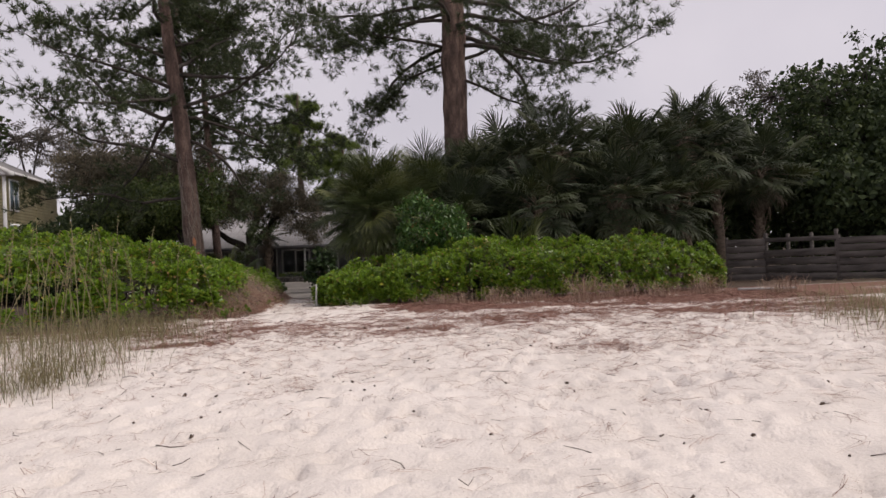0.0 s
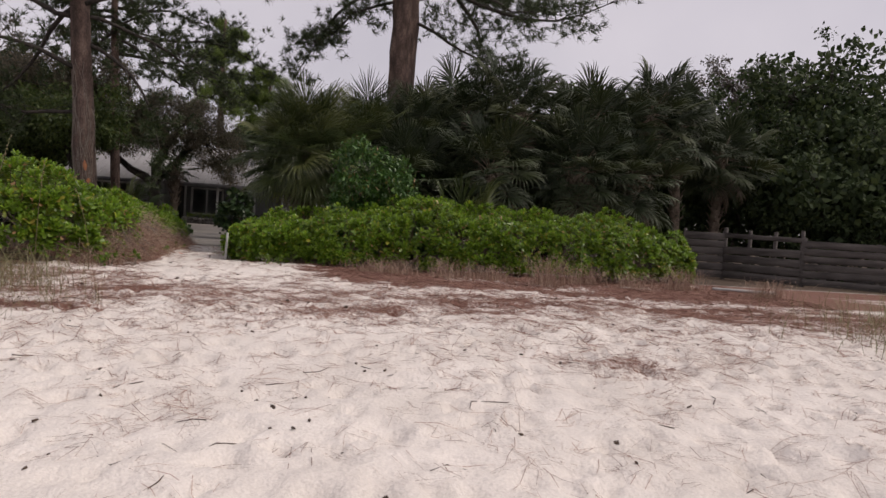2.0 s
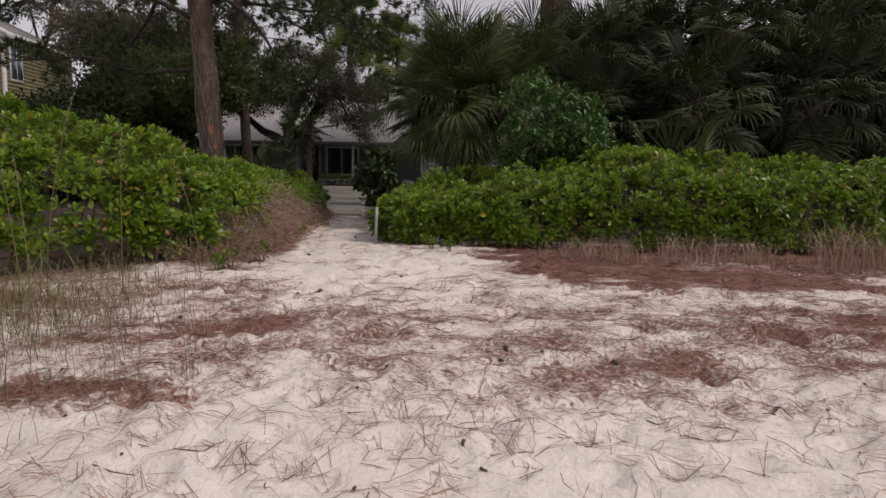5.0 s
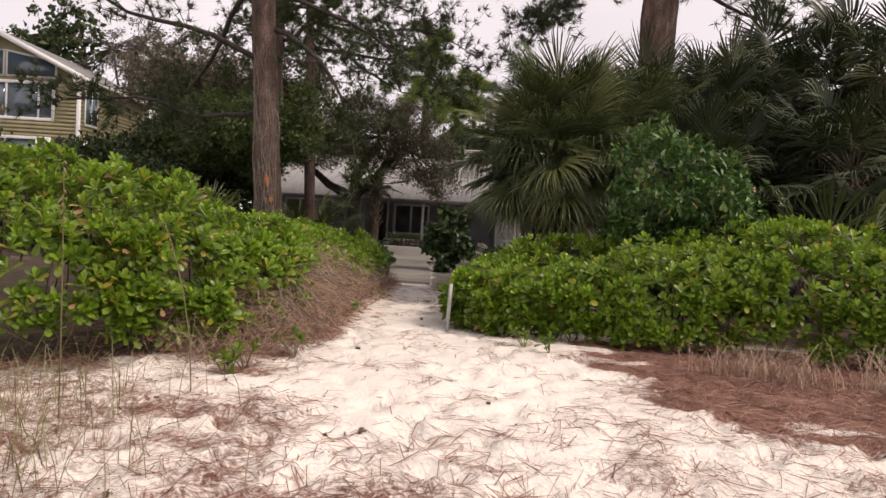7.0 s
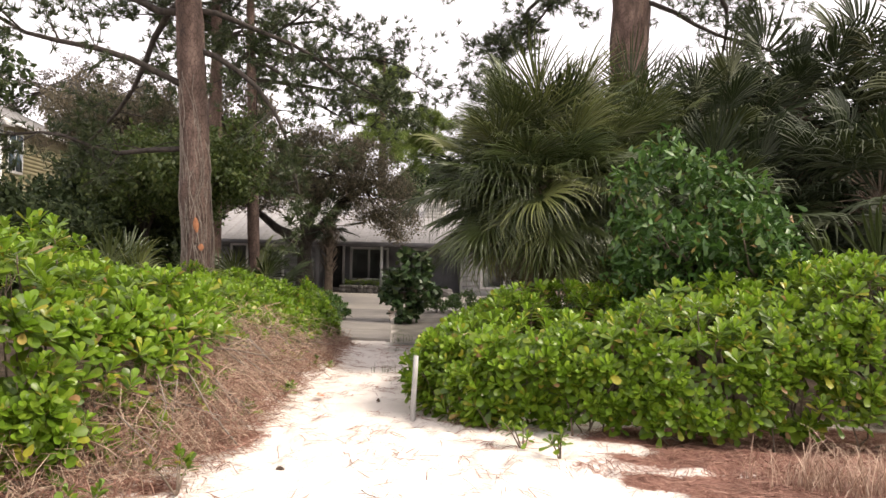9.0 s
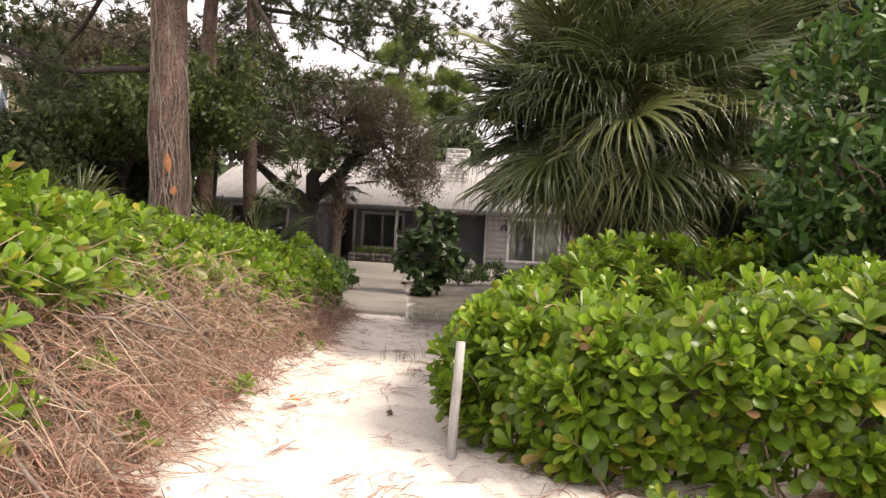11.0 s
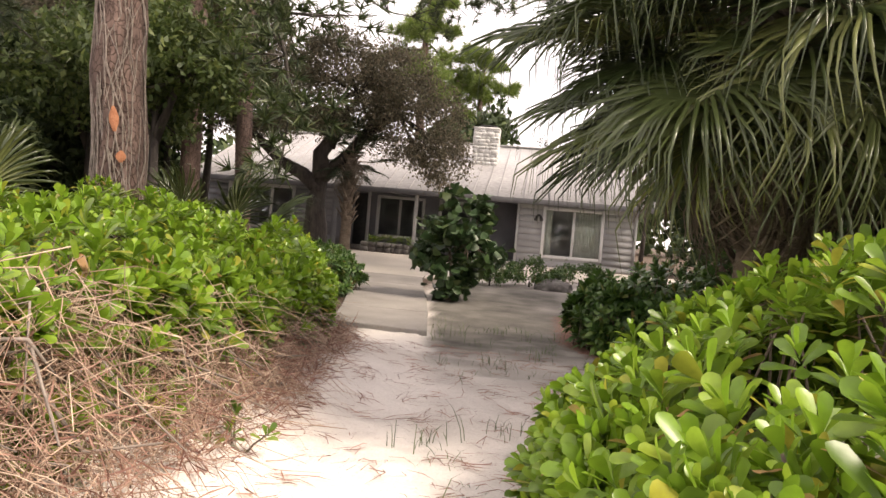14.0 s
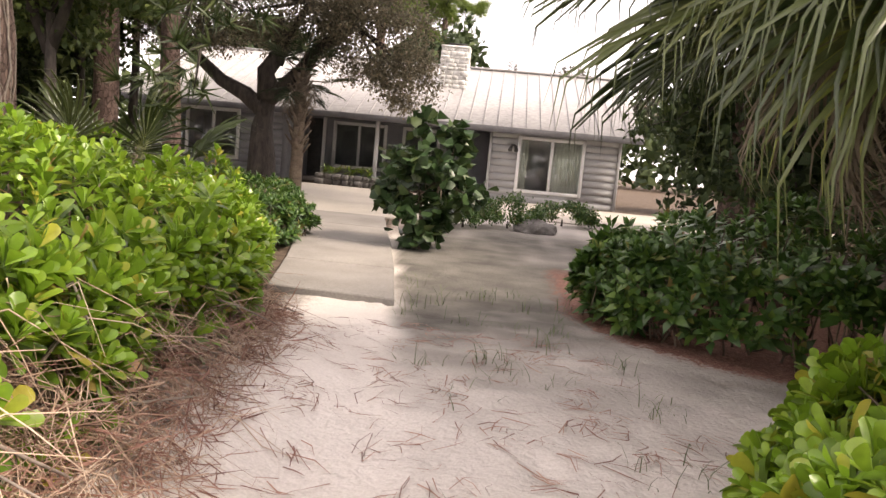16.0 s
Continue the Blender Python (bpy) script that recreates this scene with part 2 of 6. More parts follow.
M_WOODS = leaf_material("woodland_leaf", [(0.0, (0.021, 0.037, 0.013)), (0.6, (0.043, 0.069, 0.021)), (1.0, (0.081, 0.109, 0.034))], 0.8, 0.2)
M_GREYTREE = leaf_material("bare_oak_leaf", [(0.0, (0.07, 0.068, 0.055)), (0.6, (0.12, 0.11, 0.09)), (1.0, (0.17, 0.14, 0.11))], 0.7, 0.2)
M_NEEDLE = leaf_material("pine_needle", [(0.0, (0.024, 0.040, 0.013)), (0.6, (0.044, 0.068, 0.019)), (1.0, (0.080, 0.096, 0.032))], 0.5, 0.15)
M_NEEDLE_LIGHT = leaf_material("bright_pine_needle", [(0.0, (0.084, 0.132, 0.024)), (0.6, (0.156, 0.228, 0.042)), (1.0, (0.240, 0.300, 0.072))], 0.5, 0.25)
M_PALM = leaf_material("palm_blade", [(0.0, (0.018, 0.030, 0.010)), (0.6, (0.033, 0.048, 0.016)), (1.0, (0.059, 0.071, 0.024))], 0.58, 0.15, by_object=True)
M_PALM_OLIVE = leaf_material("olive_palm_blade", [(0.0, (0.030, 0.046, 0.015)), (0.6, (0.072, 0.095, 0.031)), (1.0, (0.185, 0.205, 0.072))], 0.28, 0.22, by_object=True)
M_PALM_LIME = leaf_material("pale_palm_blade", [(0.0, (0.22, 0.27, 0.06)), (1.0, (0.34, 0.36, 0.10))], 0.4, 0.3)
M_PALM_DEAD = leaf_material("dead_palm_blade", [(0.0, (0.11, 0.085, 0.06)), (0.6, (0.18, 0.14, 0.10)), (1.0, (0.27, 0.22, 0.16))], 0.75, 0.15, by_object=True)
M_TWIG = leaf_material("dry_twig", [(0.0, (0.26, 0.16, 0.115)), (0.6, (0.43, 0.30, 0.22)), (1.0, (0.60, 0.47, 0.36))], 0.85, 0.0)
M_LITTER = leaf_material("pine_straw", [(0.0, (0.155, 0.070, 0.052)), (0.6, (0.275, 0.140, 0.104)), (1.0, (0.43, 0.27, 0.205))], 0.85, 0.0)
M_STEM = surface("shrub_stem", [(0.3, (0.10, 0.075, 0.055)), (0.7, (0.22, 0.17, 0.13))], 9.0, 0.85, 0.4, 60)
M_GRASS = leaf_material("dune_grass_blade", [(0.0, (0.167, 0.134, 0.076)), (0.5, (0.251, 0.209, 0.109)), (0.8, (0.159, 0.176, 0.058)), (1.0, (0.351, 0.301, 0.184))], 0.7, 0.2)
M_WEED = leaf_material("weed_blade", [(0.0, (0.05, 0.08, 0.03)), (1.0, (0.13, 0.16, 0.06))], 0.6, 0.2)
def plated_bark():
    m, N, L, p, _ = material("pine_bark")
    tc = N.new("ShaderNodeTexCoord")
    mp = N.new("ShaderNodeMapping")
    mp.inputs["Scale"].default_value = (1.0, 1.0, 0.6)
    L.new(tc.outputs["Object"], mp.inputs[0])
    wob = N.new("ShaderNodeTexNoise")
    wob.inputs["Scale"].default_value, wob.inputs["Detail"].default_value = 9.0, 4.0
    L.new(mp.outputs[0], wob.inputs["Vector"])
    shift = N.new("ShaderNodeVectorMath")
    shift.operation = "MULTIPLY_ADD"
    L.new(wob.outputs["Color"], shift.inputs[0])
    shift.inputs[1].default_value = (0.12, 0.12, 0.12)
    L.new(mp.outputs[0], shift.inputs[2])
    vo = N.new("ShaderNodeTexVoronoi")
    vo.feature = "DISTANCE_TO_EDGE"
    vo.inputs["Scale"].default_value = 13.0
    L.new(shift.outputs[0], vo.inputs["Vector"])
    crack = N.new("ShaderNodeValToRGB")
    crack.color_ramp.elements[0].position, crack.color_ramp.elements[0].color = 0.0, (0.42, 0.4, 0.38, 1)
    crack.color_ramp.elements[1].position, crack.color_ramp.elements[1].color = 0.11, (1, 1, 1, 1)
    L.new(vo.outputs["Distance"], crack.inputs[0])
    n1, tone = noise_ramp(N, L, 3.0, [(0.3, (0.075, 0.050, 0.042)), (0.5, (0.145, 0.095, 0.078)), (0.72, (0.26, 0.18, 0.148))], 7.0, stretch=(1.5, 1.5, 0.5))
    L.new(multiply(N, L, tone.outputs[0], crack.outputs[0], 0.9), p.inputs["Base Color"])
    p.inputs["Roughness"].default_value = 0.93
    add_bump(N, L, p, crack.outputs[0], 0.8, 0.03)
    return m


M_PINE_BARK = plated_bark()
M_OAK_BARK = surface("oak_bark", [(0.3, (0.03, 0.025, 0.022)), (0.7, (0.085, 0.07, 0.06))], 6.0, 0.95, 0.8, 18, 0.03, stretch=(1.5, 1.5, 0.5))
M_PALM_BARK = surface("palm_trunk", [(0.3, (0.10, 0.075, 0.055)), (0.7, (0.22, 0.17, 0.125))], 5.0, 0.92, 0.8, 20, 0.04, stretch=(1, 1, 2.0))
M_SCAR = surface("fresh_bark_scar", [(0.3, (0.33, 0.12, 0.06)), (0.7, (0.50, 0.22, 0.11))], 9.0, 0.85, 0.5, 30, 0.02)
M_VINE = surface("dead_vine", [(0.3, (0.16, 0.13, 0.11)), (0.7, (0.30, 0.25, 0.21))], 12.0, 0.9, 0.4, 50)
M_CONCRETE = surface("weathered_concrete", [(0.3, (0.200, 0.184, 0.167)), (0.5, (0.253, 0.233, 0.213)), (0.75, (0.306, 0.284, 0.257))], 1.3, 0.85, 0.35, 45, 0.006)
M_DRIVE = surface("pale_driveway_concrete", [(0.3, (0.40, 0.365, 0.31)), (0.7, (0.52, 0.475, 0.41))], 0.8, 0.85, 0.3, 40, 0.006)
M_WHITE = surface("white_paint", [(0.3, (0.70, 0.70, 0.70)), (0.7, (0.82, 0.82, 0.81))], 2.0, 0.5, 0.15, 60, 0.003)
M_SIDING_GREY = surface("grey_siding_paint", [(0.3, (0.27, 0.275, 0.30)), (0.7, (0.36, 0.365, 0.39))], 1.5, 0.6, 0.2, 50, 0.003)
M_SIDING_PALE = surface("pale_siding_paint", [(0.3, (0.386, 0.386, 0.391)), (0.7, (0.460, 0.460, 0.460))], 1.5, 0.6, 0.2, 50, 0.003)
M_STUCCO = surface("grey_stucco", [(0.3, (0.19, 0.19, 0.21)), (0.7, (0.26, 0.26, 0.28))], 2.0, 0.85, 0.3, 80, 0.004)
M_ROOF = surface("white_standing_seam_metal", [(0.3, (0.315, 0.305, 0.302)), (0.7, (0.390, 0.378, 0.372))], 0.7, 0.45, 0.1, 8, 0.01)
M_FASCIA = surface("dark_fascia", [(0.3, (0.10, 0.10, 0.11)), (0.7, (0.16, 0.155, 0.16))], 2.0, 0.6, 0.2, 30)
M_STONE_WHITE = surface("whitewashed_stone", [(0.3, (0.55, 0.53, 0.50)), (0.7, (0.80, 0.79, 0.77))], 5.0, 0.85, 0.6, 25, 0.02)
M_ROCK = surface("grey_rock", [(0.3, (0.112, 0.105, 0.098)), (0.7, (0.238, 0.224, 0.210))], 4.0, 0.9, 0.7, 20, 0.03)
M_TAN = surface("tan_siding_paint", [(0.3, (0.26, 0.235, 0.13)), (0.7, (0.36, 0.325, 0.19))], 1.0, 0.6, 0.2, 50, 0.003)
M_SHINGLE = surface("grey_shingle", [(0.3, (0.16, 0.16, 0.16)), (0.7, (0.28, 0.27, 0.26))], 6.0, 0.9, 0.5, 30)
M_FENCE = surface("weathered_fence_wood", [(0.3, (0.048, 0.041, 0.038)), (0.5, (0.088, 0.077, 0.070)), (0.75, (0.135, 0.121, 0.110))], 3.0, 0.9, 0.5, 30, 0.01, stretch=(0.4, 0.4, 3.0))
M_POST = surface("sun_bleached_post", [(0.3, (0.331, 0.324, 0.310)), (0.7, (0.475, 0.468, 0.454))], 8.0, 0.8, 0.4, 40, 0.006, stretch=(2, 2, 0.5))
M_CURTAIN = surface("cream_curtain", [(0.3, (0.55, 0.52, 0.42)), (0.7, (0.72, 0.69, 0.58))], 3.0, 0.9, 0.2, 30)
M_ROOM = surface("dim_room_plaster", [(0.3, (0.330, 0.315, 0.300)), (0.7, (0.480, 0.465, 0.435))], 2.0, 0.9, 0.1, 30)
M_BLACK = surface("dark_metal", [(0.3, (0.03, 0.03, 0.03)), (0.7, (0.06, 0.058, 0.055))], 8.0, 0.5, 0.2, 40)
M_CONE = surface("pine_cone_scale", [(0.3, (0.05, 0.035, 0.028)), (0.7, (0.13, 0.09, 0.065))], 30.0, 0.9, 0.6, 60)
M_ORANGE = surface("orange_fallen_leaf", [(0.3, (0.60, 0.13, 0.04)), (0.7, (0.80, 0.24, 0.08))], 20.0, 0.7, 0.3, 60)


def glass(name, tint):
    """A thin pane: clear, with mirror gloss rising at a slant."""
    m, N, L, p, out = material(name)
    N.remove(p)
    clear = N.new("ShaderNodeBsdfTransparent")
    clear.inputs[0].default_value = (*tint, 1)
    gloss = N.new("ShaderNodeBsdfGlossy")
    gloss.inputs["Roughness"].default_value = 0.03
    lw = N.new("ShaderNodeLayerWeight")
    lw.inputs["Blend"].default_value = 0.3
    fr = N.new("ShaderNodeMath")
    fr.operation = "MULTIPLY_ADD"
    fr.inputs[1].default_value, fr.inputs[2].default_value = 0.5, 0.06
    L.new(lw.outputs["Facing"], fr.inputs[0])
    mix = N.new("ShaderNodeMixShader")
    L.new(fr.outputs[0], mix.inputs[0])
    L.new(clear.outputs[0], mix.inputs[1])
    L.new(gloss.outputs[0], mix.inputs[2])
    L.new(mix.outputs[0], out.inputs[0])
    return m


M_GLASS = glass("window_glass", (0.88, 0.92, 0.92))


def reflective_glass():
    m, N, L, p, out = material("blue_reflective_glass")
    nz, r = noise_ramp(N, L, 0.5, [(0.3, (0.06, 0.095, 0.12)), (0.7, (0.10, 0.14, 0.17))], 2.0)
    L.new(r.outputs[0], p.inputs["Base Color"])
    p.inputs["Roughness"].default_value = 0.08
    p.inputs["Specular IOR Level"].default_value = 0.9
    return m


M_BLUEGLASS = reflective_glass()


def ground_material():
    m, N, L, p, out = material("white_sand_with_pine_straw")
    n1, sand = noise_ramp(N, L, 0.9, [(0.3, (0.70, 0.645, 0.59)), (0.7, (0.80, 0.745, 0.69))], 4.0)
    n2, grain = noise_ramp(N, L, 70.0, [(0.3, (0.86, 0.85, 0.84)), (0.7, (1.06, 1.06, 1.06))], 6.0)
    base = multiply(N, L, sand.outputs[0], grain.outputs[0], 0.8)
    n3, straw = noise_ramp(N, L, 16.0, [(0.3, (0.06, 0.028, 0.021)), (0.5, (0.19, 0.095, 0.072)), (0.7, (0.38, 0.235, 0.185))], 8.0)
    n3.inputs["Roughness"].default_value, n3.inputs["Distortion"].default_value = 0.75, 2.5
    n4, soil = noise_ramp(N, L, 5.0, [(0.3, (0.055, 0.04, 0.03)), (0.7, (0.13, 0.095, 0.07))], 6.0)
    # sand blends to a darker grey by its own vertex attribute
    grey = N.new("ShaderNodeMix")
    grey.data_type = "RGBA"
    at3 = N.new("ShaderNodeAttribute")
    at3.attribute_name = "greyed"
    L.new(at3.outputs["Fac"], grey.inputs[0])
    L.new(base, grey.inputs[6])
    n5, dark_grey = noise_ramp(N, L, 2.0, [(0.3, (0.085, 0.08, 0.069)), (0.7, (0.185, 0.172, 0.15))], 6.0)
    L.new(dark_grey.outputs[0], grey.inputs[7])
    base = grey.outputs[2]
    for attr, col, sharp in (("straw", straw.outputs[0], 5.0), ("soil", soil.outputs[0], 2.0)):
        at = N.new("ShaderNodeAttribute")
        at.attribute_name = attr
        brk = N.new("ShaderNodeTexNoise")
        brk.inputs["Scale"].default_value, brk.inputs["Detail"].default_value = 11.0, 8.0
        brk.inputs["Roughness"].default_value, brk.inputs["Distortion"].default_value = 0.68, 1.6
        tc = N.new("ShaderNodeTexCoord")
        L.new(tc.outputs["Object"], brk.inputs["Vector"])
        s1 = N.new("ShaderNodeMath")
        s1.operation = "ADD"
        L.new(at.outputs["Fac"], s1.inputs[0])
        L.new(brk.outputs["Fac"], s1.inputs[1])
        s2 = N.new("ShaderNodeMath")
        s2.operation, s2.use_clamp = "MULTIPLY_ADD", True
        L.new(s1.outputs[0], s2.inputs[0])
        s2.inputs[1].default_value, s2.inputs[2].default_value = sharp, -0.78 * sharp
        mx = N.new("ShaderNodeMix")
        mx.data_type = "RGBA"
        L.new(s2.outputs[0], mx.inputs[0])
        L.new(base, mx.inputs[6])
        L.new(col, mx.inputs[7])
        base = mx.outputs[2]
    L.new(base, p.inputs["Base Color"])
    p.inputs["Roughness"].default_value = 0.92
    p.inputs["Specular IOR Level"].default_value = 0.2
    n6, _ = noise_ramp(N, L, 25.0, [(0.3, (0, 0, 0)), (0.7, (1, 1, 1))], 8.0)
    add_bump(N, L, p, n6.outputs["Fac"], 0.6, 0.035)
    return m


M_GROUND = ground_material()

# ---- lie of the land ----
PROFILE_Y = np.array([-900, -6.0, 0.0, 6.0, 9.0, 10.4, 12.0, 16.0, 20.0, 23.0, 28.0, 33.0, 36.5, 39.0, 42.5, 60.0, 900.0])
PROFILE_Z = np.array([-0.6, 0.0, 0.06, 0.19, 0.29, 0.36, 0.43, 0.46, 0.46, 0.39, 0.34, 0.42, 0.50, 0.58, 0.74, 0.80, 0.80])


def land(x, y):
    return np.interp(y, PROFILE_Y, PROFILE_Z)


def path_middle(y):
    return np.interp(y, [16, 19.7, 24, 27.5, 35, 42], [-3.6, -4.15, -4.6, -5.4, -7.2, -8.8])


def straw_cover(x, y):
    """How thickly fallen pine needles lie: mats below the hedges, a loose web on the open sand."""
    big = value_noise(x, y * 1.5, 1.9, 5)
    mid = value_noise(x, y * 1.8, 0.5, 6)
    mat = np.clip((y - 14.4 - 1.2 * (big - 0.5)) / 1.5, 0, 1) * np.clip((x + 0.9 + 0.37 * (y - 15.4) + 1.1 * (big - 0.5) + 1.6 * (mid - 0.5)) / 1.5, 0, 1) * np.clip((20.5 - y) / 0.8, 0, 1)
    web = 0.41 * np.exp(-((y - 13.4) / 2.0) ** 2) + 0.13 * np.clip((y - 5.5) / 4, 0, 1) * (y < 18)
    heap = 0.6 * np.exp(-(((x - 2.3) / 1.5) ** 2 + ((y - 9.6) / 0.55) ** 2)) + 0.6 * np.exp(-(((x + 4.3) / 1.3) ** 2 + ((y - 11.2) / 0.4) ** 2))
    left_bed = np.clip((-6.1 + 0.7 * (y - 15.9) - x) / 0.6, 0, 1) * (y > 14.2) * (y < 18.6)
    left_side = np.exp(-((x + 5.1 + 0.15 * (y - 17)) / 0.75) ** 2) * (y > 16) * (y < 30)
    beside_post = np.exp(-(((x + 3.0) / 0.7) ** 2 + ((y - 19.3) / 0.9) ** 2))
    track = np.exp(-((x - (-2.6 - 0.13 * (y - 12))) / 1.3) ** 2) * np.clip((y - 14.2) / 1.2, 0, 1)
    c = np.maximum.reduce([mat * (0.8 + 0.3 * big), web, heap, left_bed * 0.95, left_side * 0.48, beside_post * 0.9])
    c = c * (0.35 + 0.75 * big + 0.7 * (mid - 0.5) * (1 - 0.6 * mat)) - 0.4 * track * (1 - left_side) * (1 - left_bed)
    return np.clip(c, 0, 1)


FOOT_STEP = 0.05


def footprints():
    """Height of the trodden sand: oblong dents with raised rims, some fresh and some blurred."""
    rng = np.random.default_rng(17)
    grid = np.zeros((int(30 / FOOT_STEP), int(18 / FOOT_STEP)))
    r = 9
    jj, ii = np.meshgrid(np.arange(-r, r + 1), np.arange(-r, r + 1))
    for k in range(6200):
        cx, cy = rng.uniform(0.5, 17.5), rng.uniform(0.5, 21) if k % 5 else rng.uniform(20, 29.5)
        i, j = int(cy / FOOT_STEP), int(cx / FOOT_STEP)
        if i < r or j < r or i + r + 1 > grid.shape[0] or j + r + 1 > grid.shape[1]:
            continue
        a = rng.normal(1.57, 0.75)
        u, v = jj * math.cos(a) + ii * math.sin(a), -jj * math.sin(a) + ii * math.cos(a)
        q = np.hypot(u * FOOT_STEP / rng.uniform(0.12, 0.17), v * FOOT_STEP / rng.uniform(0.055, 0.09))
        deep = rng.uniform(0.018, 0.066) * (0.4 if cy > 20 else 1)
        grid[i - r:i + r + 1, j - r:j + r + 1] += -deep * np.exp(-q ** 3) + 0.42 * deep * np.exp(-((q - 1.4) / 0.38) ** 2)
    return np.clip(grid, -0.11, 0.085)


FEET = footprints()


def trodden(x, y):
    u, v = np.clip((np.asarray(x) + 8.3) / FOOT_STEP, 0, FEET.shape[1] - 2), np.clip((np.asarray(y) + 0.5) / FOOT_STEP, 0, FEET.shape[0] - 2)
    j, i = u.astype(int), v.astype(int)
    a, b = u - j, v - i
    return (FEET[i, j] * (1 - a) + FEET[i, j + 1] * a) * (1 - b) + (FEET[i + 1, j] * (1 - a) + FEET[i + 1, j + 1] * a) * b


def surface_z(X, Y):
    """The sand's own height, with footprints and the shallow bank by the left hedge."""
    near = np.clip((8.2 - np.abs(X - 0.7)) / 1.5, 0, 1) * np.clip((33 - Y) / 4, 0, 1) * np.clip((Y - 0.3) / 1.0, 0, 1)
    scuff = np.clip((20.5 - Y) / 3, 0.45, 1)
    Z = land(X, Y) + near * (scuff * (0.03 * (value_noise(X, Y, 0.31, 1) - 0.5) + 0.035 * (value_noise(X, Y, 0.16, 2) - 0.5)) + trodden(X, Y)) + near * 0.10 * (value_noise(X, Y, 1.7, 4) - 0.5)
    Z = Z + 0.28 * np.clip((-5.0 - X) / 0.9, 0, 1) * (Y > 16) * np.clip((Y - 16) / 2, 0, 1) * np.clip((27 - Y) / 3, 0, 1)
    return np.where(Y > 27.6, np.minimum(Z, land(X, Y)), Z)


def edge_distance(px, py, poly):
    """Distance inside the outline (negative outside), and the way to the nearest edge."""
    px, py = np.asarray(px, float), np.asarray(py, float)
    best = np.full(px.shape, 1e9)
    ox, oy = np.zeros(px.shape), np.zeros(px.shape)
    inside = np.zeros(px.shape, bool)
    n = len(poly)
    for i in range(n):
        (ax, ay), (bx, by) = poly[i], poly[(i + 1) % n]
        ex, ey = bx - ax, by - ay
        t = np.clip(((px - ax) * ex + (py - ay) * ey) / (ex * ex + ey * ey), 0, 1)
        qx, qy = ax + t * ex - px, ay + t * ey - py
        d = np.hypot(qx, qy)
        m = d < best
        best = np.where(m, d, best)
        ox, oy = np.where(m, qx / (d + 1e-6), ox), np.where(m, qy / (d + 1e-6), oy)
        cross = ((ay > py) != (by > py)) & (px < (bx - ax) * (py - ay) / (by - ay + 1e-12) + ax)
        inside ^= cross
    return np.where(inside, best, -best), ox, oy


SHADE_BED = [(-3.6, 31), (-3.6, 28.3), (-3.25, 27.2), (-2.4, 26.5), (-1.5, 26.2), (-0.6, 25.0), (-1.2, 23.6), (3, 22.6), (9, 22.6), (9, 32)]


def build_ground():
    def axis(lo, hi, step, far):
        mid = np.arange(lo, hi + step / 2, step)
        out = step * 1.3 ** np.arange(1, 60)
        out = np.cumsum(out)
        out = out[out < far]
        return np.concatenate([(lo - out)[::-1], mid, hi + out])
    xs, ys = axis(-7.4, 8.6, 0.063, 700), axis(1.2, 28.2, 0.063, 700)
    X, Y = np.meshgrid(xs, ys)
    Z = surface_z(X, Y)
    h, w = X.shape
    buf = Buf()
    i, j = np.meshgrid(np.arange(h - 1), np.arange(w - 1), indexing="ij")
    o = i * w + j
    buf.add(np.stack([X, Y, Z], -1).reshape(-1, 3), np.stack([o, o + 1, o + w + 1, o + w], -1).reshape(-1, 4))
    g = make("ground", buf, M_GROUND, smooth=True)
    tagged(g, "white beach sand scuffed by footprints, strewn with pine straw", "ground", kind="structure")
    straw = straw_cover(X, Y)
    wood = np.clip((np.abs(X - path_middle(Y)) - 5.2) / 1.5, 0, 1) * np.clip((Y - 20.5) / 2, 0, 1)
    wood = np.maximum(wood, np.clip((Y - 19.6) / 1.2, 0, 1) * np.clip((X - path_middle(Y) - 1.5) / 0.8, 0, 1) * (Y < 24.0) * 0.9)
    wood = np.maximum(wood, np.clip((-5.6 - X) / 0.8, 0, 1) * np.clip((Y - 14.6) / 1.2, 0, 1))
    bed, _, _ = edge_distance(X, Y, SHADE_BED)
    straw = np.maximum(straw, np.clip(0.2 + bed * 1.2, 0, 0.9) * (bed > -0.15))
    wood = np.maximum(wood, np.clip((Y - 46) / 6, 0, 1))
    wood = np.maximum(wood, np.clip((np.abs(X) - 14) / 10, 0, 1) * np.clip((Y - 10) / 8, 0, 1))
    # darker grey right of the walk line, strongest from y 28 to 35
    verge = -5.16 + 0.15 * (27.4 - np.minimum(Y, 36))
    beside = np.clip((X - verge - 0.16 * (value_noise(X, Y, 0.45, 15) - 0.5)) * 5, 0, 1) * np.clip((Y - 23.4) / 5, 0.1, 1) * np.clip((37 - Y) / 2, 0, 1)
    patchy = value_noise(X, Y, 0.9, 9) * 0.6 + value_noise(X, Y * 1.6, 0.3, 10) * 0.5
    greyed = np.clip((Y - 17.0) / 3, 0, 1) * (0.2 * patchy + beside * (0.6 + 0.6 * patchy))
    for name, val in (("straw", straw), ("soil", wood), ("greyed", np.clip(greyed, 0, 1))):
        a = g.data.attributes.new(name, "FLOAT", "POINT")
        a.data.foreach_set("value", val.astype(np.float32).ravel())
    return g


GROUND = build_ground()


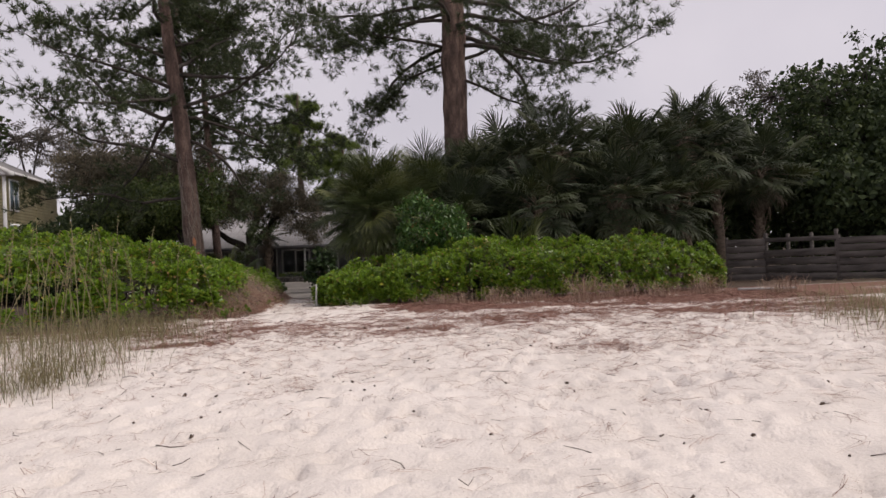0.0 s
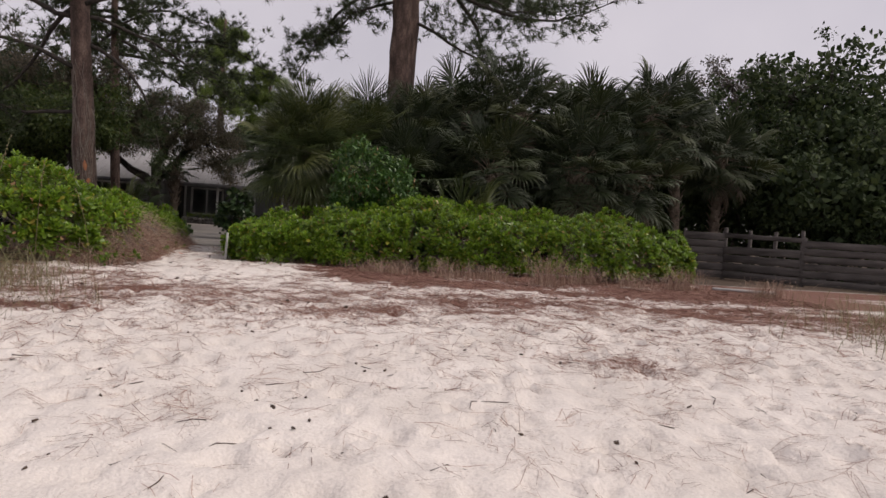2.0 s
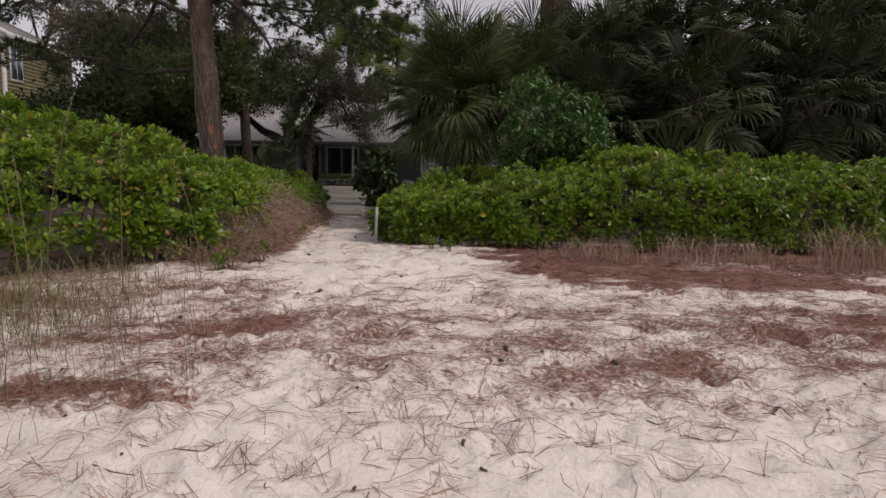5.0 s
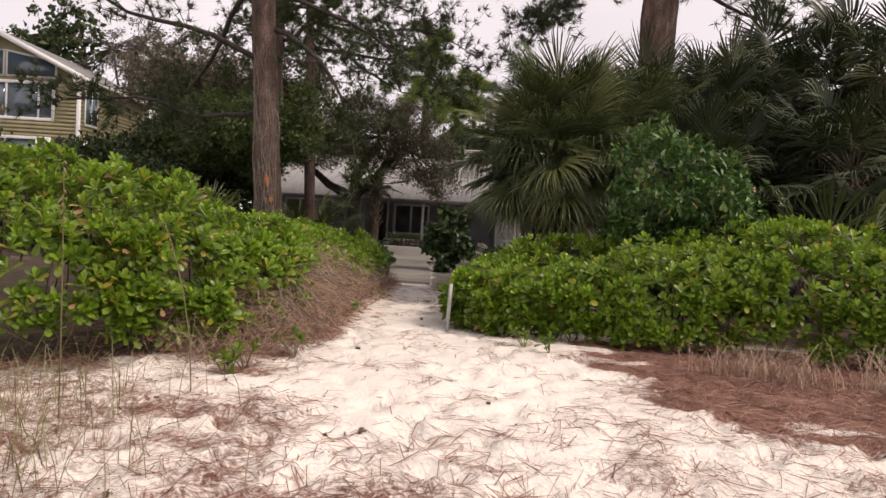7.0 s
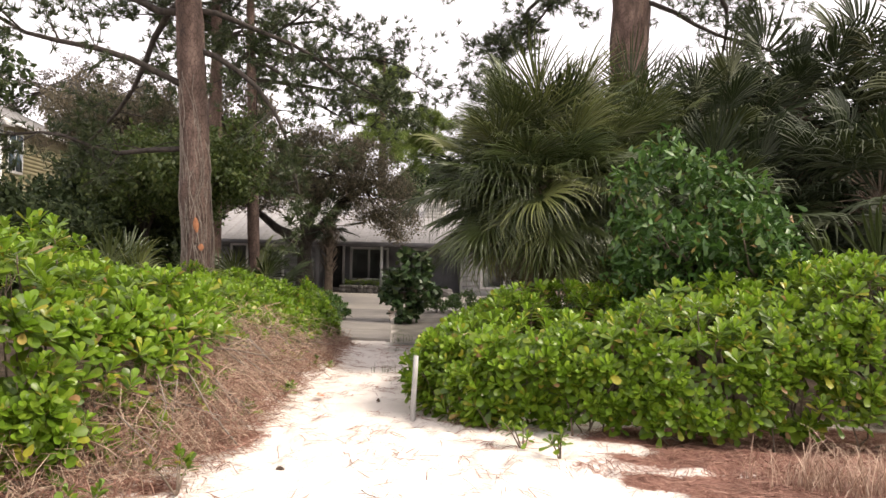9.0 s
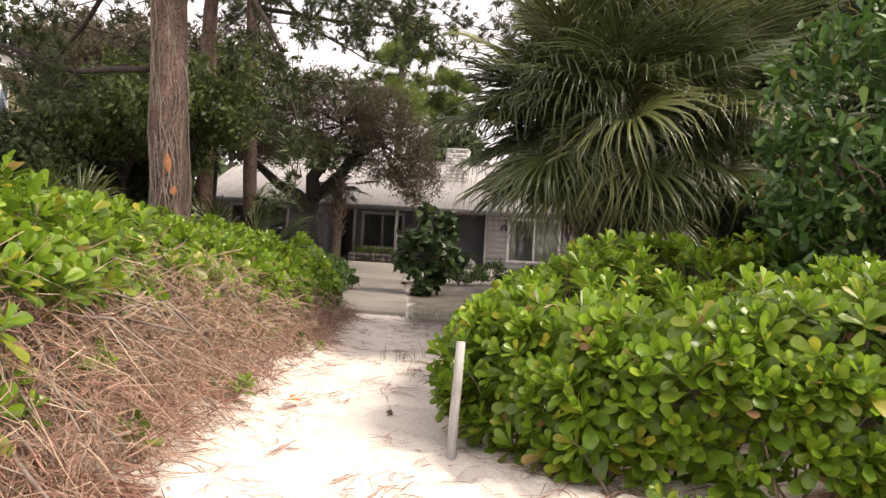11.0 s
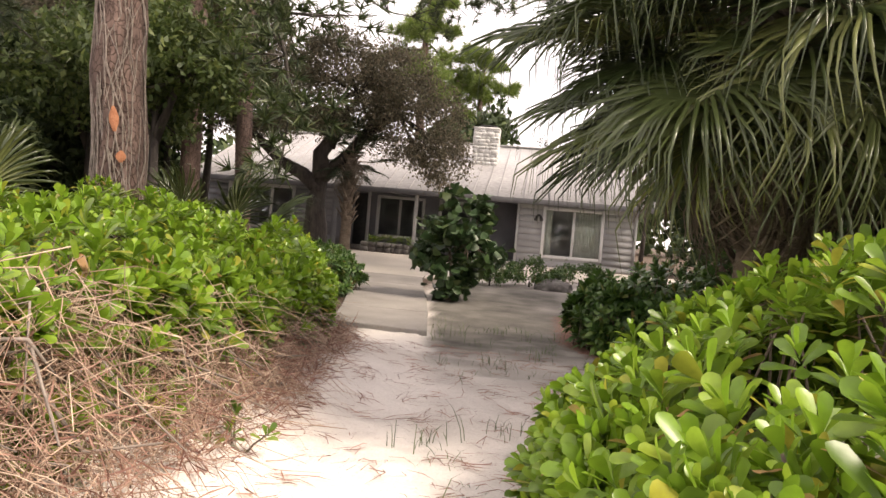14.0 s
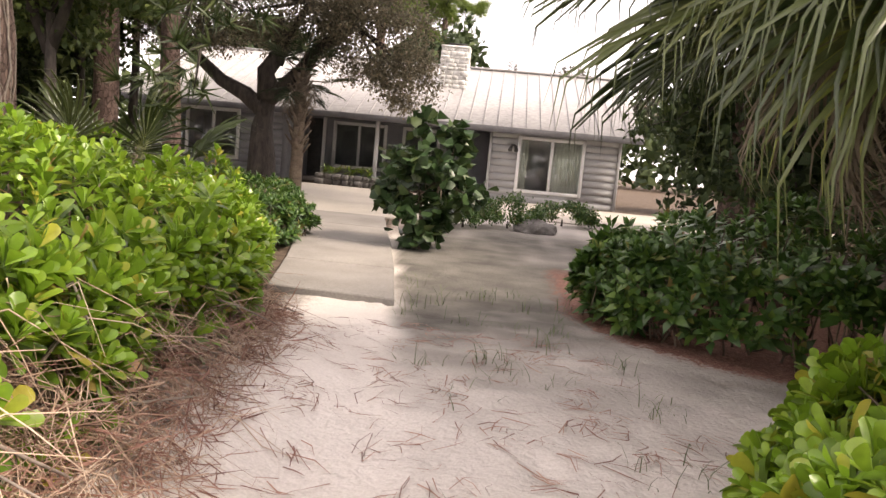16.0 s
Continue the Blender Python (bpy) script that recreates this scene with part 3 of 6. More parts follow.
# ---- concrete walk and driveway ----
def slab_sheet(name, outline, thick, mat, label, category, over=0.03):
    """A cast slab over the given ground outline, with its own thickness."""
    buf = Buf()
    n = len(outline)
    top = [(x, y, float(land(x, y)) + over) for x, y in outline]
    low = [(x, y, z - thick) for x, y, z in top]
    bm = bmesh.new()
    tv = [bm.verts.new(v) for v in top]
    lv = [bm.verts.new(v) for v in low]
    bm.faces.new(tv)
    for i in range(n):
        bm.faces.new((tv[i], lv[i], lv[(i + 1) % n], tv[(i + 1) % n]))
    bm.normal_update()
    bmesh.ops.recalc_face_normals(bm, faces=bm.faces[:])
    bmesh.ops.bevel(bm, geom=[e for e in bm.edges if all(v in tv for v in e.verts)], offset=0.012, segments=1, affect="EDGES")
    bmesh.ops.triangulate(bm, faces=[f for f in bm.faces if len(f.verts) > 4])
    me = bpy.data.meshes.new(name)
    bm.to_mesh(me)
    bm.free()
    me.materials.append(mat)
    return tagged(new(name, me), label, category, kind="structure")


WALK_L = [(-6.42, 27.85), (-6.75, 29.5), (-7.2, 31.5), (-7.65, 33.5), (-8.1, 35.4)]
WALK_R = [(-5.13, 27.75), (-5.4, 29.5), (-5.75, 31.5), (-6.15, 33.5), (-6.5, 35.4)]
walkway = thing("concrete_walkway", (0, 0, 0), "weathered grey concrete walkway slabs leading to the house", "walkway", kind="structure")
for k in range(4):
    gap = 0.012
    a, b, c, d = WALK_L[k], WALK_R[k], WALK_R[k + 1], WALK_L[k + 1]
    s = slab_sheet("slab", [(a[0], a[1] + gap), (b[0], b[1] + gap), (c[0], c[1] - gap), (d[0], d[1] - gap)], 0.14, M_CONCRETE, "", "", 0.045)
    s.parent = walkway
    del s["kind"]
slab_sheet("driveway", [(-17, 35.45), (-8.2, 35.45), (-6.4, 35.45), (-5.4, 37.2), (-3.2, 38.0), (2.5, 38.2), (6, 41.9), (-17, 41.9)], 0.2, M_DRIVE,
           "pale sunlit concrete driveway in front of the house", "driveway", 0.03)


# ---- beach shrubs ----
def hedge(name, label, poly, top, mat, seed, per_m2=55, size=0.115, wide=0.45, sides=None, bare=None, keep=None, round_off=0.7, lumps=0.16, count=11, fine=True):
    rng = np.random.default_rng(seed)
    P = np.array(poly)
    base = (float(P[:, 0].mean()), float(P[:, 1].mean()), 0.0)
    h = thing(name, (base[0], base[1], float(land(0, base[1]))), label, "hedge")
    zero = np.array([base[0], base[1], float(land(0, base[1]))])
    lo, hi = P.min(0), P.max(0)
    n = int((hi[0] - lo[0]) * (hi[1] - lo[1]) * per_m2)
    x, y = rng.uniform(lo[0], hi[0], n), rng.uniform(lo[1], hi[1], n)
    d, ox, oy = edge_distance(x, y, poly)
    ok = d > 0.02
    if keep is not None:
        ok &= rng.random(n) < keep(x, y)
    x, y, d, ox, oy = x[ok], y[ok], d[ok], ox[ok], oy[ok]
    g = land(x, y)
    tall = top(x, y) - g
    dome = np.sqrt(np.clip(1 - (1 - np.clip(d / round_off, 0, 1)) ** 2, 0, 1))
    lump = lumps * (value_noise(x, y, 0.8, seed + 1) - 0.5) * 2 + lumps * 0.6 * (value_noise(x, y, 0.33, seed + 2) - 0.5) * 2
    z = g + tall * (0.35 + 0.65 * dome) + lump * np.clip(d / 0.4, 0.2, 1) - rng.exponential(0.05, len(x))
    steep = np.clip(1 - d / round_off, 0, 1)
    ax = np.stack([ox * steep * 0.9, oy * steep * 0.9, np.ones_like(x)], 1) + rng.normal(0, 0.28, (len(x), 3))
    pts, axes = [np.stack([x, y, z], 1)], [ax]
    # flanks
    m = len(poly)
    for i in range(m):
        if sides is not None and i not in sides:
            continue
        a, b = P[i], P[(i + 1) % m]
        ln = np.linalg.norm(b - a)
        k = int(ln * per_m2 * 2.9)
        t, u = rng.random(k), rng.uniform(0.14, 0.95, k)
        whorl = rng.integers(0, max(1, k // 5), k)
        t = np.clip(t[whorl] + rng.normal(0, 0.12, k) / ln, 0, 1)
        u = np.clip(u[whorl] + rng.normal(0, 0.035, k), 0.1, 0.97)
        out = np.array([b[1] - a[1], a[0] - b[0]]) / ln
        mid = (a + b) / 2
        if edge_distance(mid[0] + out[0] * 0.05, mid[1] + out[1] * 0.05, poly)[0] > 0:
            out = -out
        q = a + (b - a) * t[:, None]
        inset = 0.05 + 0.28 * u ** 3 + 0.16 * np.clip(0.28 - u, 0, 1) / 0.28 + rng.exponential(0.12, k)
        bulge = 0.22 * (value_noise(q[:, 0] + q[:, 1], u * 1.5, 0.55, seed + 3) - 0.5)
        q = q - out * (inset - bulge)[:, None]
        g2 = land(q[:, 0], q[:, 1])
        zz = g2 + u * (top(q[:, 0], q[:, 1]) - g2) * 0.92
        pts.append(np.column_stack([q, zz]))
        axes.append(np.column_stack([np.tile(out, (k, 1)) * 0.8, np.full(k, 0.75)]) + rng.normal(0, 0.3, (k, 3)))
    pts, axes = np.concatenate(pts), np.concatenate(axes)
    if bare is not None:
        ok = rng.random(len(pts)) > bare(pts[:, 0], pts[:, 1], pts[:, 2])
        pts, axes = pts[ok], axes[ok]
    f = Buf()
    if fine:
        aside = np.abs(pts[:, 0] - path_middle(pts[:, 1]))
        close = (aside < 2.4) & (pts[:, 1] < 25.5)
        deep = (aside > 6.5) | (pts[:, 1] > 27)
        for grade, some in (("round", close), (True, ~close & ~deep), (False, deep)):
            rosettes(f, pts[some] - zero, axes[some], rng, count, size, wide, fine=grade, young=1)
    else:
        rosettes(f, pts - zero, axes, rng, count, size, wide, fine=fine, young=1)
    make("foliage", f, [mat, M_NAUPAKA_YOUNG if mat is M_NAUPAKA else mat], h, kind="stuff", smooth=True)
    # woody stems below the shoots
    s = Buf()
    pick = rng.permutation(len(pts))[: min(480, len(pts) // 4)]
    for p, a in zip(pts[pick], unit(axes[pick])):
        foot = p - a * 0.35 + rng.normal(0, 0.12, 3)
        foot[2] = max(float(land(foot[0], foot[1])) + 0.0, min(foot[2] - 0.45, p[2] - 0.3))
        tube(s, [p - zero, p - a * 0.12 - zero, (p + foot) / 2 - a * 0.1 - zero + rng.normal(0, 0.03, 3), foot - zero], [0.004, 0.006, 0.008, 0.011], 5)
    make("stem", s, M_STEM, h, "brown woody stems", kind="stuff")
    return h


def left_top(x, y):
    low = np.interp(y, [15, 18, 20.5, 24, 28], [1.75, 1.70, 1.46, 1.30, 1.2])
    return np.minimum(low + np.interp(y, [15, 19, 22, 28], [0.30, 0.26, 0.12, 0.07]) * np.clip(-5.3 - x, 0, 4.5), 2.45)


def dry_flank(x, y, z):
    side = np.clip((x + 5.95) / 0.5, 0, 1)
    return 0.93 * side * np.clip((y - 17.3) / 0.9, 0, 1) * np.clip((26.0 - y) / 3.5, 0.0, 1) * np.clip((np.interp(y, [17.5, 20.5, 23, 26], [1.5, 1.42, 1.12, 0.9]) - z) / 0.2, 0, 1)


LEFT = [(-13.5, 13.2), (-9.0, 14.1), (-6.7, 15.4), (-5.35, 16.6), (-4.95, 18.2), (-5.3, 20.0), (-5.5, 23.0), (-5.75, 25.5), (-6.3, 27.6), (-6.9, 29.0), (-9.0, 30.0), (-14, 29)]
hedge("naupaka_hedge", "tall bright green naupaka hedge with a dry brown flank", LEFT, left_top, M_NAUPAKA, 11, 44, 0.15, wide=0.43, lumps=0.3,
      sides=range(0, 9), bare=dry_flank, keep=lambda x, y: np.clip(1.15 - np.maximum(-6.3 - x, 0) * 0.15, 0.2, 1))


def right_top(x, y):
    front = np.interp(x, [-3.6, -2.4, -0.5, 1.2, 3, 6.5, 8.3], [1.30, 1.48, 1.72, 2.05, 2.0, 1.92, 1.5])
    return front - np.clip((y - 20.8) / 3.2, 0, 1) * np.interp(x, [-3.6, -1, 1], [0.22, 0.1, 0.0])


RIGHT = [(-3.7, 19.95), (-2.9, 19.05), (-1.3, 18.75), (0.6, 18.75), (2.6, 18.6), (5.6, 18.8), (8.2, 19.7), (8.6, 21.4), (4.5, 22.3), (0.3, 22.6), (-1.4, 24.3), (-2.85, 24.3), (-3.4, 23.3), (-3.8, 22.2)]
hedge("naupaka_hedge", "waxy green naupaka hedge with yellowing leaves beside the white stake", RIGHT, right_top, M_NAUPAKA, 23, 50, 0.145, wide=0.43, lumps=0.3, sides=[0, 1, 2, 3, 4, 5, 6, 10, 11, 12, 13])
# these shrubs stand in shade; the darker leaf colour carries it
INNER = [(-3.5, 28.3), (-3.1, 27.3), (-1.6, 26.4), (1.8, 25.8), (2.6, 28.6), (-0.4, 30.2), (-2.3, 30.3)]
hedge("shade_shrub", "green shrubs below the palms, their shade put into the leaf colour", INNER, lambda x, y: 1.25 + 0.25 * np.clip(x + 2, 0, 2), M_NAUPAKA_SHADED, 31, 30, 0.17, lumps=0.35, fine=False, sides=[0, 1, 2, 5, 6])
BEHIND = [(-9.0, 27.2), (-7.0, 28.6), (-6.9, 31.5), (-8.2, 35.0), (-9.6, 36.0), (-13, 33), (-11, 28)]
hedge("shade_shrub", "low mixed green shrubs along the walkway", BEHIND, lambda x, y: 1.15 + 0.0 * x, M_NAUPAKA_SHADED, 37, 26, 0.135, fine=False, sides=[0, 1, 2, 3])

# seedlings at the hedges' feet
for k, (x, y) in enumerate([(-2.1, 18.3), (-2.4, 18.55), (-4.75, 17.0), (-4.95, 18.9), (-5.0, 15.9), (-5.1, 20.3), (-5.25, 22.3), (-4.95, 16.2)]):
    rng = np.random.default_rng(300 + k)
    z = float(land(x, y)) + 0.02
    t = thing("shrub_seedling", (x, y, z), "young bright green naupaka sprout in the sand", "plant", "naupaka sprouts")
    f = Buf()
    n = 5
    p = np.column_stack([rng.normal(0, 0.09, n), rng.normal(0, 0.09, n), rng.uniform(0.1, 0.22, n)])
    rosettes(f, p, np.column_stack([p[:, :2] * 3, np.full(n, 1.0)]), rng, 8, 0.11, 0.5)
    make("foliage", f, M_NAUPAKA, t, smooth=True)
    s = Buf()
    for q in p:
        tube(s, [(0, 0, -0.05), q * 0.6, q], [0.008, 0.006, 0.004], 5)
    make("stem", s, M_STEM, t)


# ---- dry tangle on the left hedge's flank ----
def dry_tangle():
    rng = np.random.default_rng(71)
    here = np.array([-5.3, 21.5, 0.4])
    t = thing("dry_brush", tuple(here), "tangled mat of dead brown twigs against the hedge", "dead brush", kind="stuff")
    rim = lambda y: np.interp(y, [16.0, 16.6, 18.2, 20, 23, 25.5, 27.6], [-5.9, -5.35, -4.95, -5.3, -5.5, -5.75, -6.3])
    reach = lambda y: np.interp(y, [16.2, 17.4, 18.4, 21, 24, 26.5], [0.25, 0.75, 1.0, 0.95, 0.62, 0.4])
    # long fine stalks that arch over and hang
    n = 6500
    y = rng.uniform(16.4, 26.5, n)
    u = rng.random(n) ** 1.15
    x = rim(y) + 0.12 - 0.5 * u - rng.exponential(0.12, n)
    z = land(x, y) + 0.06 + u * reach(y)
    ln = rng.uniform(0.22, 0.75, n)
    way = unit(np.column_stack([rng.normal(0.5, 0.55, n), rng.normal(0, 0.8, n), rng.normal(0.25, 0.5, n)]))
    sag = unit(np.column_stack([rng.normal(0.1, 0.4, n), rng.normal(0, 0.45, n), rng.normal(-0.9, 0.3, n)]))
    curl = rng.normal(0, 0.07, (n, 3))
    p = np.column_stack([x, y, z])
    rings = []
    a = np.arange(3) * 2.0944
    thick = rng.uniform(0.0018, 0.0042, n)
    for q, w in ((0.0, 1.0), (0.3, 0.95), (0.65, 0.75), (1.0, 0.35)):
        c = p + way * (ln * (q - 0.45 * q * q))[:, None] + sag * (ln * 0.62 * q * q)[:, None] + curl * math.sin(q * 5.0)
        c[:, 2] = np.maximum(c[:, 2], land(c[:, 0], c[:, 1]) + 0.02)
        side = unit(np.cross(way, sag))
        up = unit(np.cross(side, way))
        rings.append(c[:, None] + (side[:, None] * np.cos(a)[None, :, None] + up[:, None] * np.sin(a)[None, :, None]) * (thick * w)[:, None, None])
    v = np.concatenate(rings, 1) - here
    f = [(3 * r + k, 3 * r + (k + 1) % 3, 3 * r + 3 + (k + 1) % 3, 3 * r + 3 + k) for r in range(3) for k in range(3)]
    b = Buf()
    b.add(v.reshape(-1, 3), (np.array(f)[None] + (np.arange(n) * 12)[:, None, None]).reshape(-1, 4))
    make("twigs", b, M_TWIG, t, kind="stuff")
    # shredded litter caught between them
    m = 9000
    y = rng.uniform(16.2, 26.5, m)
    u = rng.random(m) ** 1.6
    x = rim(y) + 0.3 - 0.6 * u - rng.exponential(0.1, m)
    z = land(x, y) + 0.04 + u * reach(y) * 0.85
    d = unit(np.column_stack([rng.normal(0.35, 0.6, m), rng.normal(0, 0.9, m), rng.normal(-0.35, 0.6, m)]))
    g = Buf()
    leaves(g, np.column_stack([x, y, z]) - here, d, rng.normal(0, 1, (m, 3)), rng.uniform(0.1, 0.3, m), rng.uniform(0.003, 0.009, m), fine=False, droop=0.35)
    make("shreds", g, M_LITTER, t, kind="stuff")
    # pale crooked branches
    w = Buf()
    for k in range(150):
        yy = rng.uniform(17.0, 26.5)
        p = np.array([rim(yy) - 0.5, yy, float(land(0, yy)) + rng.uniform(0.3, 0.9) * float(reach(yy))]) - here
        q = p + (rng.uniform(0.35, 0.8), rng.normal(0, 0.4), -rng.uniform(0.1, 0.5))
        q[2] = max(q[2], float(land(0, yy)) - here[2] + 0.03)
        m1, m2 = p * 0.67 + q * 0.33 + rng.normal(0, 0.09, 3) + (0, 0, 0.08), p * 0.33 + q * 0.67 + rng.normal(0, 0.09, 3) + (0, 0, 0.06)
        r = rng.uniform(0.006, 0.014)
        tube(w, [p, m1, m2, q], [r, r * 0.9, r * 0.7, r * 0.4], 5)
    make("branches", w, M_VINE, t, kind="stuff")


dry_tangle()


# ---- fallen pine straw, twigs and cones ----
def fallen_straw():
    rng = np.random.default_rng(81)
    m = 90000
    x, y = rng.uniform(-7, 9, m), rng.uniform(2.0, 27, m)
    web = np.clip(value_noise(x, y, 0.6, 12) * 2.4 - 1.0, 0, 1)
    loose = (0.014 + 0.075 * web * np.clip((y - 3.5) / 5, 0, 1)) * (y < 18) + 0.08 * (y > 18) * (np.abs(x - path_middle(y)) < 1.8)
    ok = rng.random(m) < np.clip(straw_cover(x, y) * 0.8 + loose, 0, 1) * np.where(y > 20, np.abs(x - path_middle(y)) < 2.5, 1)
    x, y = x[ok][:14000], y[ok][:14000]
    each = 4
    n = len(x) * each
    ang = np.repeat(rng.uniform(0, 6.28, len(x)), each) + rng.normal(0, 0.45, n)
    bend = np.repeat(rng.normal(0, 0.9, len(x)), each) + rng.normal(0, 0.4, n)
    x, y = np.repeat(x, each) + rng.normal(0, 0.055, n), np.repeat(y, each) + rng.normal(0, 0.055, n)
    ln = rng.uniform(0.14, 0.36, n) * np.where(y > 18, 0.7, 1)
    wd = rng.uniform(0.001, 0.0026, n) * np.clip(y / 11, 0.7, 1.25)
    lift_off = rng.uniform(0.004, 0.018, n)
    pts = []
    for k, q in enumerate((0.0, 0.5, 1.0)):
        a = ang + bend * q
        px, py = x + np.cos(a) * ln * q, y + np.sin(a) * ln * q
        pts.append(np.column_stack([px, py, surface_z(px, py) + lift_off + 0.012 * math.sin(q * 3.14) * rng.random(n)]))
    pts = np.stack(pts, 1)
    side = np.column_stack([-np.sin(ang), np.cos(ang), np.zeros(n)])[:, None] * wd[:, None, None]
    tip = np.array([0, 0, 1.0]) * wd[:, None, None] * np.array([0.5, 1.2, -0.4])[None, :, None]
    v = np.concatenate([pts + side + tip, pts - side], 1)
    f = [(k, k + 1, 3 + k + 1, 3 + k) for k in range(2)]
    buf = Buf()
    buf.add(v.reshape(-1, 3), (np.array(f)[None] + (np.arange(n) * 6)[:, None, None]).reshape(-1, 4))
    tagged(make("pine_straw", buf, M_LITTER), "fallen reddish brown pine needles scattered on the sand", "pine straw", kind="stuff")
    # dead twigs and seaweed crumbs on the open sand
    tw = Buf()
    for k in range(620):
        cx, cy = rng.uniform(-6, 8), rng.uniform(2.2, 17.5)
        a, ln = rng.uniform(0, 6.28), rng.uniform(0.03, 0.3) if k % 3 else rng.uniform(0.015, 0.04)
        q = np.array([(cx + math.cos(a + 0.5 * f) * ln * f, cy + math.sin(a + 0.5 * f) * ln * f) for f in (0, 0.5, 1.0)])
        r = rng.uniform(0.002, 0.0045) if k % 3 else rng.uniform(0.006, 0.012)
        tube(tw, np.column_stack([q, surface_z(q[:, 0], q[:, 1]) + r * 0.7]), [r, r * 0.9, r * 0.5], 4)
    tagged(make("beach_twigs", tw, M_CONE), "small dark twigs and crumbs strewn on sand", "twigs", kind="stuff")


fallen_straw()


def dune_grass(name, label, centre, spread, n, height, mat, seed, stalks=0, lean=0.35, width=0.006):
    rng = np.random.default_rng(seed)
    z0 = float(land(centre[0], centre[1]))
    t = thing(name, (centre[0], centre[1], z0), label, "grass", kind="stuff")
    buf = Buf()
    for k in range(n):
        x, y = rng.normal(0, spread[0]), rng.normal(0, spread[1])
        a, h = rng.uniform(0, 6.28), height * rng.uniform(0.45, 1.15)
        z = float(land(0, centre[1] + y)) - z0 - 0.02
        o = lean * h * rng.uniform(0.2, 1.4)
        c = np.array([math.cos(a), math.sin(a), 0])
        side = np.array([-c[1], c[0], 0]) * width
        p = np.array([x, y, z])
        m1, m2, tip = p + c * o * 0.15 + (0, 0, h * 0.45), p + c * o * 0.5 + (0, 0, h * 0.8), p + c * o + (0, 0, h * (0.98 - 0.25 * rng.random()))
        buf.add([p - side, p + side, m1 - side * 0.9, m1 + side * 0.9, m2 - side * 0.6, m2 + side * 0.6, tip],
                [np.array([(0, 1, 3, 2), (2, 3, 5, 4)]), np.array([(4, 5, 6)])])
    make("blades", buf, mat, t, kind="stuff")
    if stalks:
        s = Buf()
        for k in range(stalks):
            x, y = rng.normal(0, spread[0]), rng.normal(0, spread[1])
            z = float(land(0, centre[1] + y)) - z0
            a, h = rng.uniform(0, 6.28), rng.uniform(1.3, 2.25)
            c = np.array([math.cos(a), math.sin(a), 0]) * rng.uniform(0.15, 0.5)
            pts = [np.array([x, y, z]) + c * q * q + (0, 0, h * q) for q in (0, 0.3, 0.6, 0.85, 1.0)]
            tube(s, pts, [0.006, 0.0055, 0.005, 0.004, 0.002], 4)
            for q in np.linspace(0.8, 1.0, 9):
                p = np.array([x, y, z]) + c * q * q + (0, 0, h * q)
                e = p + rng.normal(0, 0.02, 3) + (0, 0, -0.035)
                tube(s, [p, (p + e) / 2, e], [0.003, 0.009, 0.002], 4)
        make("seed_stalk", s, M_GRASS, t, "straw-coloured sea oat seed heads", kind="stuff")
    return t


dune_grass("sea_oats", "straw-coloured sea oats with tall seed stalks in the sand", (-6.0, 12.6), (0.75, 1.1), 1300, 0.55, M_GRASS, 91, 24, 1.4, 0.0032)
dune_grass("sea_oats", "straw-coloured sea oats with tall seed stalks in the sand", (-5.1, 8.9), (0.4, 0.9), 800, 0.5, M_GRASS, 92, 16, 1.5, 0.0032)
dune_grass("sea_oats", "straw-coloured sea oats with tall seed stalks in the sand", (-8.3, 12.0), (1.2, 1.5), 1300, 0.55, M_GRASS, 93, 8, 1.5, 0.0036)
dune_grass("sea_oats", "sparse tuft of sea oats at the sand's edge", (-4.2, 11.2), (0.3, 0.5), 110, 0.28, M_GRASS, 94, 0, 1.7, 0.002)
dune_grass("sea_oats", "clump of dry dune grass on open sand", (7.5, 11.0), (0.8, 1.1), 900, 0.5, M_GRASS, 95, 0, 1.5, 0.0036)
dune_grass("sea_oats", "clump of dry dune grass on open sand", (10.8, 13.5), (1.6, 1.4), 900, 0.5, M_GRASS, 96, 2, 1.5, 0.0036)
for k, (x, y, h) in enumerate([(1.5, 17.7, 0.5), (3.6, 17.4, 0.75), (0.3, 17.6, 0.45), (5.4, 17.0, 0.5), (6.9, 18.0, 0.6), (2.5, 17.9, 0.4), (8.4, 17.0, 0.5), (-0.2, 17.8, 0.35), (4.5, 17.8, 0.5)]):
    dune_grass("dead_shrub", "small dead brown bush in front of the hedge", (x, y), (0.24, 0.16), 260, h, M_TWIG, 110 + k, 0, 1.2, 0.003)
weed_rng = np.random.default_rng(140)
for k in range(44):
    y = weed_rng.uniform(21.8, 29.0)
    x = -4.98 + 0.15 * (27.4 - y) + weed_rng.uniform(-0.1, 1.8)
    dune_grass("weed_tuft", "thin green weeds growing in packed sand", (x, y), (0.1, 0.1), 11, weed_rng.uniform(0.08, 0.22), M_WEED, 150 + k, 0, 1.3, 0.003)
dune_grass("weed_tuft", "thin grass tuft standing alone in white sand", (-3.95, 12.6), (0.05, 0.05), 14, 0.3, M_TWIG, 190, 0, 0.5, 0.003)
dune_grass("weed_tuft", "thin grass tuft standing alone in white sand", (-3.6, 11.6), (0.05, 0.05), 12, 0.45, M_GRASS, 191, 0, 0.3, 0.003)


